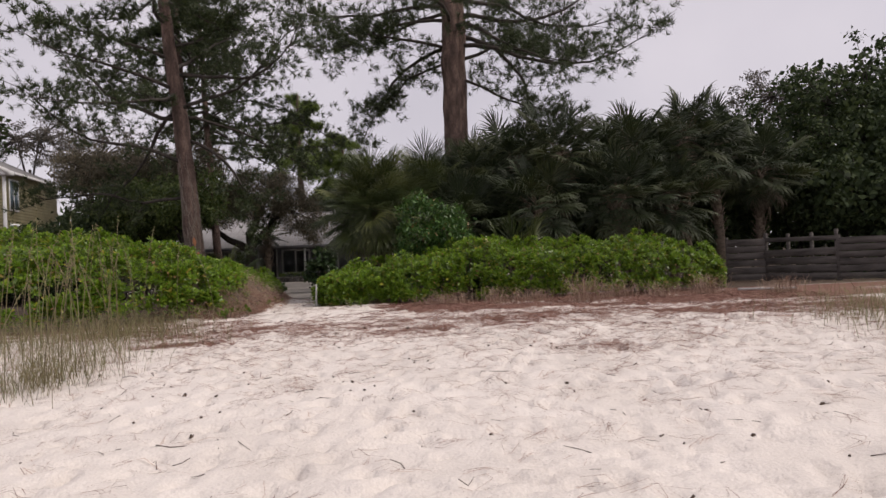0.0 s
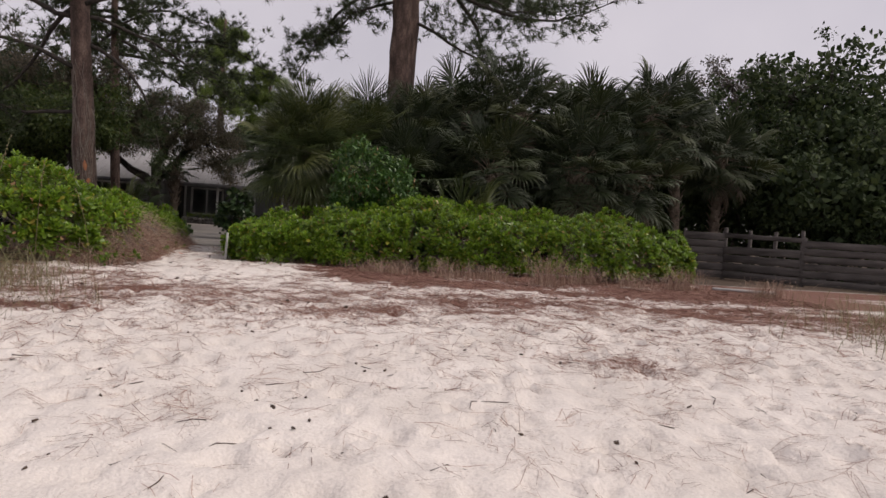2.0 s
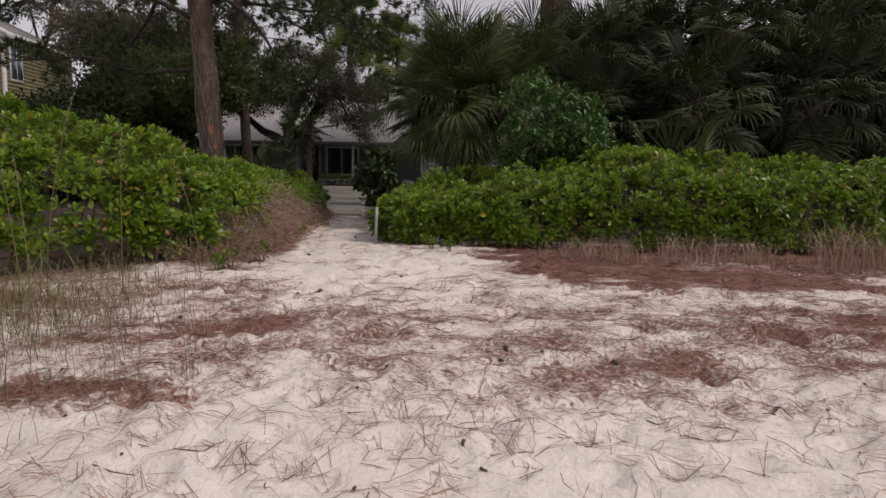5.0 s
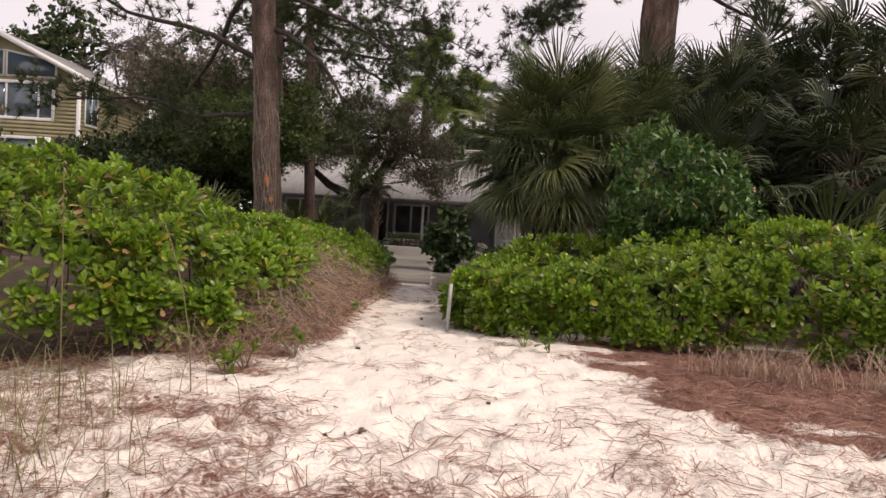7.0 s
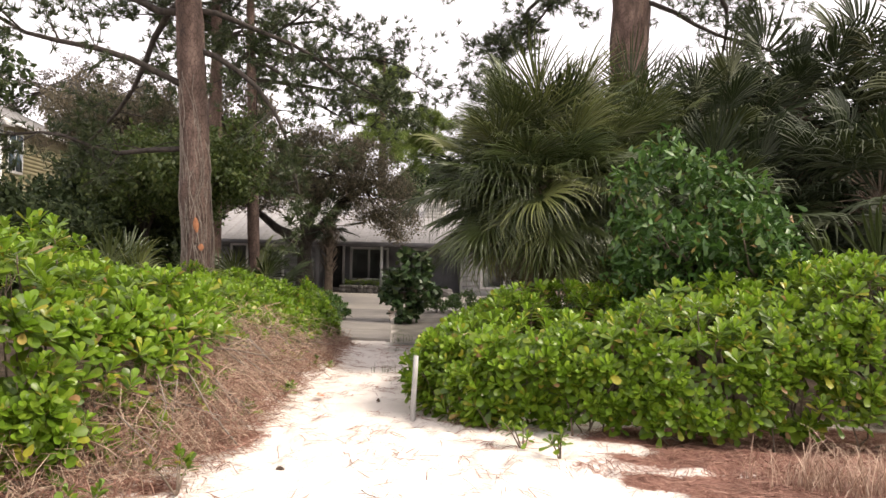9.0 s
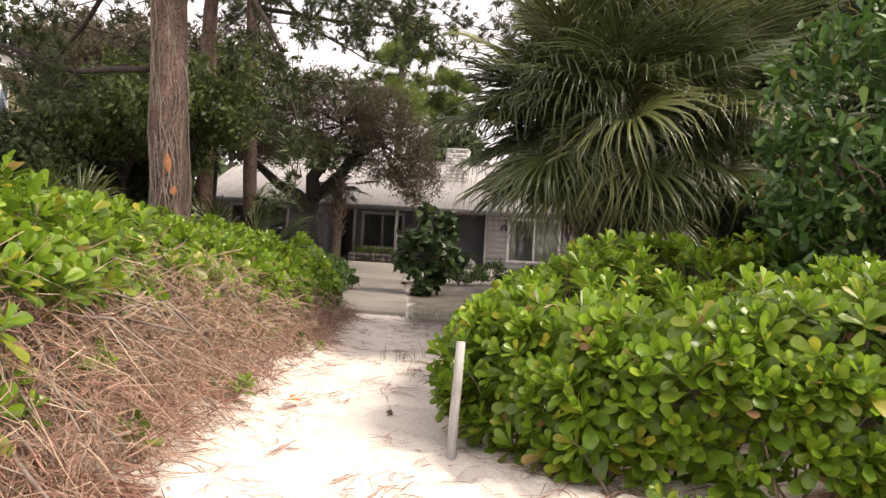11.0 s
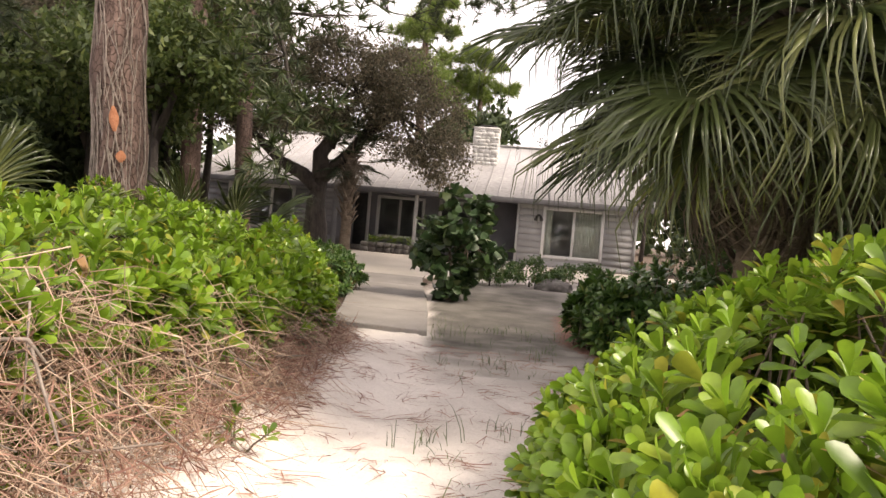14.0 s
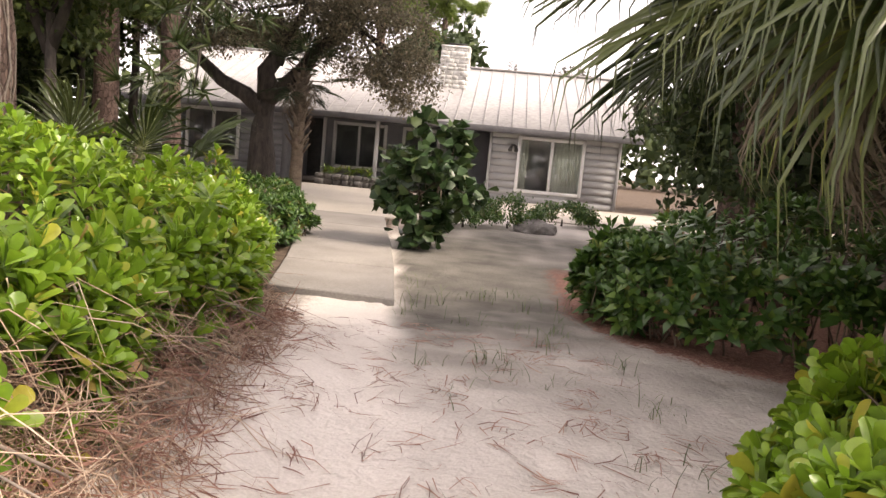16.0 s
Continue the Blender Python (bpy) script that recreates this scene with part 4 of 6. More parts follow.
def pine_cone(x, y, s, k):
    rng = np.random.default_rng(400 + k)
    z = float(land(x, y))
    buf = Buf()
    pts = [(0, 0, 0.0), (0.03 * s, 0, 0.012 * s), (0.06 * s, 0, 0.02 * s), (0.09 * s, 0, 0.012 * s)]
    tube(buf, pts, np.array([0.008, 0.024, 0.02, 0.006]) * s, 7, rough=0.15, rng=rng)
    n = 26
    a, u = rng.uniform(0, 6.28, n), rng.random(n)
    p = np.column_stack([u * 0.085 * s, np.cos(a) * 0.018 * s, 0.016 * s + np.sin(a) * 0.018 * s])
    d = np.column_stack([np.full(n, 0.5), np.cos(a), np.sin(a)])
    leaves(buf, p, d, np.column_stack([-np.ones(n), np.cos(a), np.sin(a)]), 0.02 * s, 0.015 * s, fine=False)
    ob = make("pine_cone", buf, M_CONE)
    ob.matrix_basis = pose(x, y, z + 0.012, 0, 0, rng.uniform(0, 360))
    tagged(ob, "small dark pine cone lying on the sand", "pine cone", "fallen cones")


cone_rng = np.random.default_rng(44)
for k in range(24):
    pine_cone(cone_rng.uniform(-4.5, 3.5), cone_rng.uniform(4.0, 15.5), cone_rng.uniform(0.3, 0.6), k)
for k, (x, y) in enumerate([(-3.4, 14.6), (-4.0, 20.4), (-4.2, 17.6), (-0.6, 12.1), (-1.4, 12.4)]):
    pine_cone(x, y, 0.7, 60 + k)


# ---- white stake by the hedge ----
def stake():
    buf = Buf()
    tube(buf, [(0, 0, -0.2), (0.0, 0.01, 0.2), (0.008, 0.02, 0.42), (0.012, 0.035, 0.64)], [0.028, 0.028, 0.027, 0.026], 8)
    ob = make("stake", buf, M_POST)
    ob.location = (-3.5, 19.58, float(land(0, 19.6)))
    tagged(ob, "bleached white wooden stake leaning beside the hedge", "stake")


stake()


# ---- palms ----
def fan_blade(seed, petiole, radius, spread=118, segments=38, droop=0.35, dead=False):
    """One costapalmate fan leaf growing along +x: folded segments joined near the rib, tips hanging."""
    rng = np.random.default_rng(seed)
    buf = Buf()
    sag = 0.10 if not dead else 0.0
    pet = [np.array([petiole * s, 0, -sag * petiole * s * s]) for s in (0, 0.33, 0.67, 1.0)]
    tube(buf, pet, [0.022, 0.017, 0.014, 0.012], 5)
    hub = pet[-1]
    for k in range(segments):
        th = radians(-spread + 2 * spread * (k + 0.5) / segments) + rng.normal(0, 0.04)
        c = math.cos(th)
        ln = radius * (0.70 + 0.30 * (0.5 + 0.5 * c)) * rng.uniform(0.78, 1.1)
        rib = 0.34 * radius * max(0, 1 - abs(th) / 2.0)
        base = hub + np.array([rib, 0, -0.35 * droop * rib])
        dirn = np.array([math.cos(th), math.sin(th), 0.0])
        side = np.array([-dirn[1], dirn[0], 0.0])
        twist = rng.normal(0, 0.3)
        limp = droop * rng.uniform(0.5, 1.7) * (2.2 if dead else 1.0)
        half = radius * radians(spread * 2 / segments) * 0.5
        vs = []
        for s, w in ((0.04, 0.3), (0.4, 0.95), (0.66, 0.6), (0.86, 0.3)):
            ctr = base + dirn * ln * s * (1 - 0.14 * limp * s) + np.array([0, 0, 0.12 * radius * math.sin(s * 2.2) - limp * ln * s ** 2.8])
            w = half * w * 0.5 * min(1, 0.3 + s)
            up = np.array([0, 0, 0.9 * w])
            vs += [ctr - side * w - up * (1 + twist), ctr + up * 0.6, ctr + side * w - up * (1 - twist)]
        hang = rng.uniform(0.0, 0.5) * droop * ln
        vs.append(base + dirn * ln * (0.99 - 0.25 * limp) + np.array([0, 0, -limp * ln * 1.05 - hang]))
        f4 = []
        for r in range(3):
            o = 3 * r
            f4 += [(o, o + 1, o + 4, o + 3), (o + 1, o + 2, o + 5, o + 4)]
        buf.add(vs, [np.array(f4), np.array([(9, 10, 12), (10, 11, 12)])], 1)
    return buf


FRONDS = {}


def frond_mesh(key, mats):
    name, seed, pet, rad, spread, seg, droop, dead = key
    k = (key, mats[1].name)
    if k not in FRONDS:
        ob = make(name, fan_blade(seed, pet, rad, spread, seg, droop, dead), list(mats))
        FRONDS[k] = ob.data
        bpy.data.objects.remove(ob)
    return FRONDS[k]


def palm(place, trunk_h, reach, seed, label, fronds=34, skirt=12, radius=0.17, lime=0, low=-50, lean=(0, 0), blade=None, fall=0.85):
    rng = np.random.default_rng(seed)
    z0 = float(land(place[0], place[1]))
    t = thing("cabbage_palm", (place[0], place[1], z0), label, "palm tree")
    trunk, boots = Buf(), Buf()
    pts = [np.array([lean[0] * s * s, lean[1] * s * s, trunk_h * s]) for s in np.linspace(-0.05, 1, 9)]
    tube(trunk, pts, radius * np.linspace(1.15, 0.95, 9), 12, rough=0.05, rng=rng)
    make("trunk", trunk, M_PALM_BARK, t, smooth=True)
    for k in range(46):
        s = 0.35 + 0.65 * k / 46
        a = k * 2.4
        c = np.array([lean[0] * s * s, lean[1] * s * s, trunk_h * s])
        o = np.array([math.cos(a), math.sin(a), 0])
        w = np.array([-o[1], o[0], 0]) * 0.06
        p, q = c + o * radius * 0.85, c + o * (radius + 0.16) + (0, 0, 0.26)
        thick = o * 0.03
        boots.add([p - w, p + w, q - w * 0.45, q + w * 0.45, p - w + thick, p + w + thick, q - w * 0.45 + thick, q + w * 0.45 + thick],
                  np.array([(0, 1, 3, 2), (4, 6, 7, 5), (0, 4, 5, 1), (2, 3, 7, 6), (0, 2, 6, 4), (1, 5, 7, 3)]))
    make("bootjack", boots, M_PALM_BARK, t, "split old leaf bases", kind="stuff")
    heart = np.array([lean[0], lean[1], trunk_h])
    for k in range(fronds + skirt):
        dead = k >= fronds
        a = k * 137.5 + rng.normal(0, 9)
        if dead:
            el = rng.uniform(-86, -50)
        else:
            el = 78 - (78 - low) * (k / fronds) ** fall + rng.normal(0, 5)
        var = rng.integers(0, 3)
        mats = (M_PALM_BARK, M_PALM_DEAD if dead else (blade or M_PALM))
        key = ("frond", 900 + int(var) + (10 if dead else 0), 0.52 * reach, 0.48 * reach, 122, 58 if fronds > 90 else 32, (0.07, 0.15, 0.30)[var], dead)
        ob = new("frond", frond_mesh(key, mats))
        ob.parent = t
        sc = rng.uniform(0.62, 1.08) * (0.8 if dead else 1)
        ob.matrix_basis = Matrix.Translation(heart + (0, 0, rng.uniform(-0.25, 0.1))) @ pose(0, 0, 0, rng.normal(0, 14), -el, a) @ Matrix.Scale(sc, 4)
        if dead:
            ob["label"] = "dead brown hanging frond"
    if lime:
        for a, el, sc in ((222, -52, 0.95), (250, -60, 0.8)):
            ob = new("frond", frond_mesh(("frond", 950, 0.5 * reach, 0.42 * reach, 100, 36, 0.12, False), (M_PALM_BARK, M_PALM_LIME)))
            ob.parent = t
            ob.matrix_basis = Matrix.Translation(heart) @ pose(0, 0, 0, 0, -el, a) @ Matrix.Scale(sc, 4)
            ob["label"] = "pale yellow-green frond"
    return t


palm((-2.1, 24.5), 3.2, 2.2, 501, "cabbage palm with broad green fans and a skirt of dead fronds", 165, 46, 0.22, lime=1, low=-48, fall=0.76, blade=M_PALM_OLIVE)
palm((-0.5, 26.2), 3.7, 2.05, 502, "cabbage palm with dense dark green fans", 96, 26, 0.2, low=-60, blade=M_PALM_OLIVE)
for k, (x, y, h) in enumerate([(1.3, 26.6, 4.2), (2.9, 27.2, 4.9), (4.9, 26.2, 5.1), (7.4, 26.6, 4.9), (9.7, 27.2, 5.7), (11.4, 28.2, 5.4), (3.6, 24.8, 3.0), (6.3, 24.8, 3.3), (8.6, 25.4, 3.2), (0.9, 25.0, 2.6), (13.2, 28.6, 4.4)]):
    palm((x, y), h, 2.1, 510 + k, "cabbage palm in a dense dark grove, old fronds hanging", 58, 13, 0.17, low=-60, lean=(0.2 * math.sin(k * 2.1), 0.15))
palm((-9.35, 38.6), 3.0, 1.25, 540, "slender young palm with drooping fans beside the oak", 18, 5, 0.14)


def ground_palm(x, y, reach, seed, label):
    rng = np.random.default_rng(seed)
    t = thing("palmetto", (x, y, float(land(x, y))), label, "palmetto")
    for k in range(11):
        key = ("frond", 930 + k % 3, 0.6 * reach, 0.4 * reach, 100, 26, 0.2, False)
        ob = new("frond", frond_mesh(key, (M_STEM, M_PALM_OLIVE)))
        ob.parent = t
        ob.matrix_basis = Matrix.Translation((0, 0, 0.02)) @ pose(0, 0, 0, rng.normal(0, 20), -rng.uniform(30, 80), k * 137.5) @ Matrix.Scale(rng.uniform(0.8, 1.1), 4)
    b = Buf()
    tube(b, [(0, 0, -0.1), (0, 0, 0.1), (0, 0, 0.22)], [0.09, 0.1, 0.05], 8)
    make("stump", b, M_PALM_BARK, t)


ground_palm(-9.3, 29.8, 2.1, 561, "young palmetto with pale green fans behind the hedge")
ground_palm(-10.8, 26.6, 2.4, 562, "palmetto fans rising out of the hedge")
ground_palm(2.6, 22.9, 2.4, 564, "palmetto fans rising behind the hedge")


# ---- pines ----
def pine(name, label, place, height, radius, limbs, seed, needle=None, tuft=0.26, lean=(0, 0), crown_from=0.5, limb_len=5.0, tufts=9, twin=None, limb_list=(), scar=False):
    rng = np.random.default_rng(seed)
    z0 = float(land(place[0], place[1]))
    t = thing(name, (place[0], place[1], z0), label, "pine tree")
    trunk, green = Buf(), Buf()
    S = np.linspace(-0.01, 1, 22)
    wob = 0.25 * radius * np.cumsum(rng.normal(0, 1, (22, 2)), 0) * 0.35
    core = np.column_stack([lean[0] * S + wob[:, 0], lean[1] * S + wob[:, 1], height * S])
    rad = radius * (1.0 - 0.75 * np.abs(S) ** 1.7) * (1 + 0.2 * np.exp(-S * 30))
    tube(trunk, core, rad, 18, rough=0.055, rng=rng)
    if twin:
        core2 = core.copy()
        core2[:, 0] += twin[0] * np.clip(S * 1.4, 0.35, 1)
        core2[:, 1] += twin[1]
        tube(trunk, core2, rad * twin[2], 14, rough=0.05, rng=rng)
    make("trunk", trunk, M_PINE_BARK, t)
    at = lambda z: np.array([np.interp(z, core[:, 2], core[:, 0]), np.interp(z, core[:, 2], core[:, 1]), z])
    specs = list(limb_list)
    for k in range(limbs):
        s = crown_from + (0.97 - crown_from) * (k + rng.random()) / limbs
        specs.append((height * s, math.degrees(k * 2.4 + rng.normal(0, 0.4)), limb_len * (1.15 - 0.75 * (s - crown_from) / (1 - crown_from)) * rng.uniform(0.7, 1.15), rng.uniform(-0.15, 0.35)))
    tips, ways = [], []
    for z, az, ln, rise in specs:
        a = radians(az)
        p = at(z)
        d = np.array([math.cos(a), math.sin(a), rise])
        path = [p]
        cur = unit(d[None])[0]
        n = 9
        for j in range(n):
            cur = unit((cur + rng.normal(0, 0.17, 3) + (0, 0, -0.07 if j < 4 else 0.05))[None])[0]
            path.append(path[-1] + cur * ln / n)
        path = np.array(path)
        r0 = 0.022 + 0.010 * ln
        wood = Buf()
        tube(wood, path, np.linspace(r0, 0.012, n + 1), 7)
        for j in range(2, n + 1):
            for q in range(3 if j > 3 else 2):
                w = unit((cur * 0.35 + rng.normal(0, 0.6, 3) * (1, 1, 0.7) + (0, 0, 0.12))[None])[0]
                l2 = ln * rng.uniform(0.10, 0.26)
                b = path[j] + w * l2 * 0.5 + rng.normal(0, 0.06, 3)
                e = path[j] + w * l2 + (0, 0, 0.04 * l2) + rng.normal(0, 0.05, 3)
                tube(wood, [path[j], b, e], [0.016, 0.011, 0.006], 4)
                for m in range(tufts):
                    f = rng.uniform(0.3, 1.08)
                    c = path[j] + (e - path[j]) * f + rng.normal(0, 0.10 + 0.05 * l2, 3)
                    tips.append(c)
                    ways.append(unit((w + rng.normal(0, 0.5, 3) + (0, 0, 0.4))[None])[0])
        make("limb", wood, M_OAK_BARK, t, "dark crooked limb")
    P, W = np.array(tips), np.array(ways)
    for k in range(18):
        d = unit(W + rng.normal(0, 0.75, W.shape))
        leaves(green, P, d, rng.normal(0, 1, P.shape), tuft * rng.uniform(0.7, 1.2, len(P)), 0.03, fine=None, droop=0.1)
    make("needles", green, needle or M_NEEDLE, t, kind="stuff")
    if scar:
        for zc, h, a0 in ((2.45, 0.34, -70), (1.95, 0.16, -55)):
            sc = Buf()
            a0 = radians(a0)
            vs, fs = [], []
            for i, s in enumerate(np.linspace(0, 1, 7)):
                w = 0.055 * math.sin(math.pi * min(0.97, max(0.06, s))) + 0.01
                z = zc + h * (s - 0.5)
                for q in (-1, 0, 1):
                    ang = a0 + q * w / radius
                    r = np.interp(z, core[:, 2], rad) + 0.03 + (0.012 if q == 0 else -0.01)
                    c = at(z)
                    vs.append((c[0] + math.cos(ang) * r, c[1] + math.sin(ang) * r, z))
            for i in range(6):
                o = 3 * i
                fs += [(o, o + 1, o + 4, o + 3), (o + 1, o + 2, o + 5, o + 4)]
            sc.add(vs, np.array(fs))
            make("bark_scar", sc, M_SCAR, t, "raw orange patch of peeled bark", smooth=True)
        for k in range(36):
            a = rng.uniform(-3.1, 0.0)
            pts = []
            for z in np.linspace(0.1, rng.uniform(2.5, 6.0), 15):
                a += rng.normal(0, 0.2)
                c = at(z)
                r = np.interp(z, core[:, 2], rad) + 0.012
                pts.append((c[0] + math.cos(a) * r, c[1] + math.sin(a) * r, z))
            vn = Buf()
            tube(vn, pts, rng.uniform(0.004, 0.013), 5)
            make("vine", vn, M_VINE, t, "dead grey vine clinging to the bark")
    return t


pine("slash_pine", "tall slash pine with vine-covered flaking bark and peeled scars", (-9.66, 28.2), 17.0, 0.36, 16, 601, limb_len=6.0, crown_from=0.42, lean=(-1.4, 0), scar=True,
     limb_list=[(4.3, 175, 5.5, 0.05), (5.6, 200, 6.5, 0.25), (6.6, 15, 5.5, 0.15), (7.4, 160, 7.5, 0.3), (7.8, -20, 6.5, 0.2), (8.6, 230, 6, 0.2), (9.2, 0, 7, 0.15)])
pine("slash_pine", "massive slash pine with reddish plated bark above the palms", (0.95, 36.0), 24.0, 0.6, 16, 602, limb_len=9.0, crown_from=0.46, tuft=0.38, tufts=12, twin=(0.62, 0.1, 0.75),
     limb_list=[(10.4, 8, 7.0, -0.1), (12.2, -12, 11.0, -0.05), (12.0, 178, 7.5, -0.15), (12.9, 12, 11.5, 0.05), (11.4, 172, 6.0, -0.3), (13.5, 190, 8, 0.1), (13.8, -5, 11, 0.05), (14.6, 20, 11.0, 0.1), (13.2, -30, 9, 0.0), (14.0, 165, 8, 0.1)])
pine("slash_pine", "slender leaning slash pine behind the great one", (-10.9, 35.2), 16.0, 0.19, 15, 603, limb_len=5.0, crown_from=0.5, lean=(-0.7, 0), limb_list=[(7.6, 5, 6.0, 0.1), (8.6, 20, 6.5, 0.1), (9.4, 175, 5, 0.1)])
pine("slash_pine", "slender slash pine with sparse crown", (-12.4, 35.2), 16.0, 0.25, 12, 604, limb_len=4.5, crown_from=0.55, lean=(-0.2, 0), limb_list=[(7.8, 0, 5.5, 0.1)])
pine("far_pine", "bright green pine with layered clumps beyond the house", (-12.2, 64.0), 16.5, 0.35, 20, 605, needle=M_NEEDLE_LIGHT, tuft=0.5, limb_len=4.0, crown_from=0.52, tufts=7)
pine("far_pine", "bright green pine with layered clumps beyond the house", (-8.6, 66.0), 13.0, 0.3, 18, 606, needle=M_NEEDLE_LIGHT, tuft=0.5, limb_len=3.6, crown_from=0.4, tufts=7)


# ---- broadleaf trees and bushes ----
def leafy(name, label, category, place, trunk, blobs, n, leaf, mat, seed, bark=None, clump=0.5, wide=0.5, shell=0.55, gaps=0.0, branches=True, fine=False, core=0):
    """trunk: polylines (points, radius); blobs: (centre, radii) in which small leaves gather in clumps."""
    rng = np.random.default_rng(seed)
    z0 = float(land(place[0], place[1]))
    t = thing(name, (place[0], place[1], z0), label, category)
    wood, green, twig = Buf(), Buf(), Buf()
    for pts, r in trunk:
        pts = np.array(pts, float)
        tube(wood, pts, np.linspace(r, r * 0.45, len(pts)), 10, rough=0.08, rng=rng)
    vol = np.array([np.prod(b[1]) ** (2 / 3) for b in blobs])
    vol = vol / vol.sum()
    heads = []
    for (c, r), v in zip(blobs, vol):
        m = max(6, int(n * v / 55))
        d = unit(rng.normal(0, 1, (m, 3)))
        q = shell + (1 - shell) * rng.random(m) ** 0.6
        q *= 0.8 + 0.4 * value_noise(d[:, 0] * 3 + c[0], d[:, 2] * 3 + c[1], 0.7, seed + 5)
        h = np.array(c) + d * q[:, None] * np.array(r)
        h = h[h[:, 2] > 0.15]
        if gaps:
            h = h[rng.random(len(h)) > gaps]
        heads.append(h)
        if branches and trunk:
            near = min((np.array(p[0][-1], float) for p in trunk), key=lambda w: np.linalg.norm(w - np.array(c)))
            for e in h[:: max(1, len(h) // 8)]:
                mid = near * 0.5 + e * 0.5 + rng.normal(0, 0.14, 3) * np.array(r) + (0, 0, -0.1)
                tube(twig, [near, mid, e], [0.03 * max(r) / 2 + 0.006, 0.016 * max(r) / 2 + 0.005, 0.005], 5)
    heads = np.concatenate(heads)
    per = max(6, int(n / len(heads)))
    p = np.repeat(heads, per, 0) + rng.normal(0, clump * 0.5, (len(heads) * per, 3)) * (1, 1, 0.75)
    d = rng.normal(0, 1, p.shape) + (0, 0, -0.2)
    nn = rng.normal(0, 0.6, p.shape) + (0, 0, 1)
    ln = leaf * rng.uniform(0.6, 1.3, len(p))
    leaves(green, p, d, nn, ln, ln * wide, fine=fine)
    if core:
        # older, larger foliage filling the crown's shaded inside
        for c, r in blobs:
            m = int(core / len(blobs))
            d = unit(rng.normal(0, 1, (m, 3))) * (rng.random((m, 1)) ** 0.4) * 0.78
            q = np.array(c) + d * np.array(r)
            q = q[q[:, 2] > 0.2]
            leaves(green, q, rng.normal(0, 1, q.shape), rng.normal(0, 1, q.shape), leaf * rng.uniform(1.2, 1.9, len(q)), leaf * 1.1, fine=False)
    if wood.n:
        make("trunk", wood, bark or M_OAK_BARK, t)
    if twig.n:
        make("branch", twig, bark or M_OAK_BARK, t, kind="stuff")
    make("crown", green, mat, t, kind="stuff")
    return t


leafy("live_oak", "gnarled live oak with grey-brown foliage in front of the house", "oak tree", (-10.4, 39.0),
      [([(0, 0, -0.1), (0.0, 0, 0.8), (-0.05, 0, 1.6), (0.1, 0, 2.4)], 0.42), ([(0.1, 0, 1.9), (-0.5, 0, 2.4), (-1.2, 0.1, 2.7), (-1.9, 0, 3.3), (-2.4, 0, 3.7)], 0.22),
       ([(0.1, 0, 2.3), (0.0, 0, 3.0), (0.35, 0.1, 3.6), (0.2, 0, 4.4)], 0.3), ([(0.1, 0, 2.3), (0.9, -0.1, 3.0), (1.3, 0, 3.7), (2.2, 0, 4.3)], 0.23), ([(0.3, 0, 3.2), (0.5, 0.2, 4.0), (1.0, 0, 4.8)], 0.13)],
      [((0.6, 0, 5.0), (2.9, 2.3, 1.3)), ((2.6, 0, 4.2), (1.5, 1.6, 1.3)), ((-2.2, 0, 4.3), (1.7, 1.6, 1.0)), ((3.5, 0, 3.1), (0.8, 1.0, 0.75)), ((0.4, 0.5, 5.8), (1.8, 1.7, 0.8))],
      52000, 0.10, M_OAK, 701, clump=0.34)
leafy("sea_grape", "small sea grape tree with round dark leaves beside the walkway", "small tree", (-5.4, 31.7),
      [([(0, 0, -0.1), (0.05, 0, 0.4), (-0.03, 0, 0.9)], 0.05), ([(0, 0, 0.2), (0.2, 0.1, 0.6), (0.28, 0, 1.1)], 0.035), ([(0, 0, 0.15), (-0.2, 0, 0.5), (-0.25, 0, 1.0)], 0.03)],
      [((0.1, 0, 1.5), (0.62, 0.6, 0.55)), ((-0.3, 0.1, 1.05), (0.5, 0.5, 0.5)), ((0.35, 0, 0.95), (0.45, 0.5, 0.45)), ((-0.15, 0, 0.45), (0.6, 0.55, 0.36))], 1500, 0.17, M_SEAGRAPE, 702, clump=0.2, wide=0.95, shell=0.35, fine=True, bark=M_STEM)
leafy("laurel_bush", "dense dark green bush standing above the hedge", "bush", (-0.1, 21.7),
      [([(0, 0, -0.1), (0, 0, 0.8), (-0.1, 0, 1.6)], 0.07), ([(0.2, 0, -0.1), (0.5, 0, 0.8), (0.7, 0, 1.5)], 0.05)],
      [((-0.35, 0, 2.3), (0.85, 0.75, 1.15)), ((0.5, 0.1, 1.8), (0.75, 0.75, 1.2)), ((-0.6, 0, 1.5), (0.65, 0.6, 1.0)), ((0.85, 0.1, 1.4), (0.55, 0.6, 0.9))], 11000, 0.13, M_BUSH, 703, clump=0.2, wide=0.42, shell=0.55, fine=True, bark=M_STEM)
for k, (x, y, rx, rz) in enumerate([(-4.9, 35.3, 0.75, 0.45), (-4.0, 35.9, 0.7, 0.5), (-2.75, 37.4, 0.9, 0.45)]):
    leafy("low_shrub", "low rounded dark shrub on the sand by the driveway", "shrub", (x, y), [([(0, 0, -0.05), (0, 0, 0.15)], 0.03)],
          [((0, 0, 0.12), (rx, 0.5, rz))], 3600, 0.07, M_NAUPAKA_SHADED, 710 + k, clump=0.16, shell=0.6, branches=False)
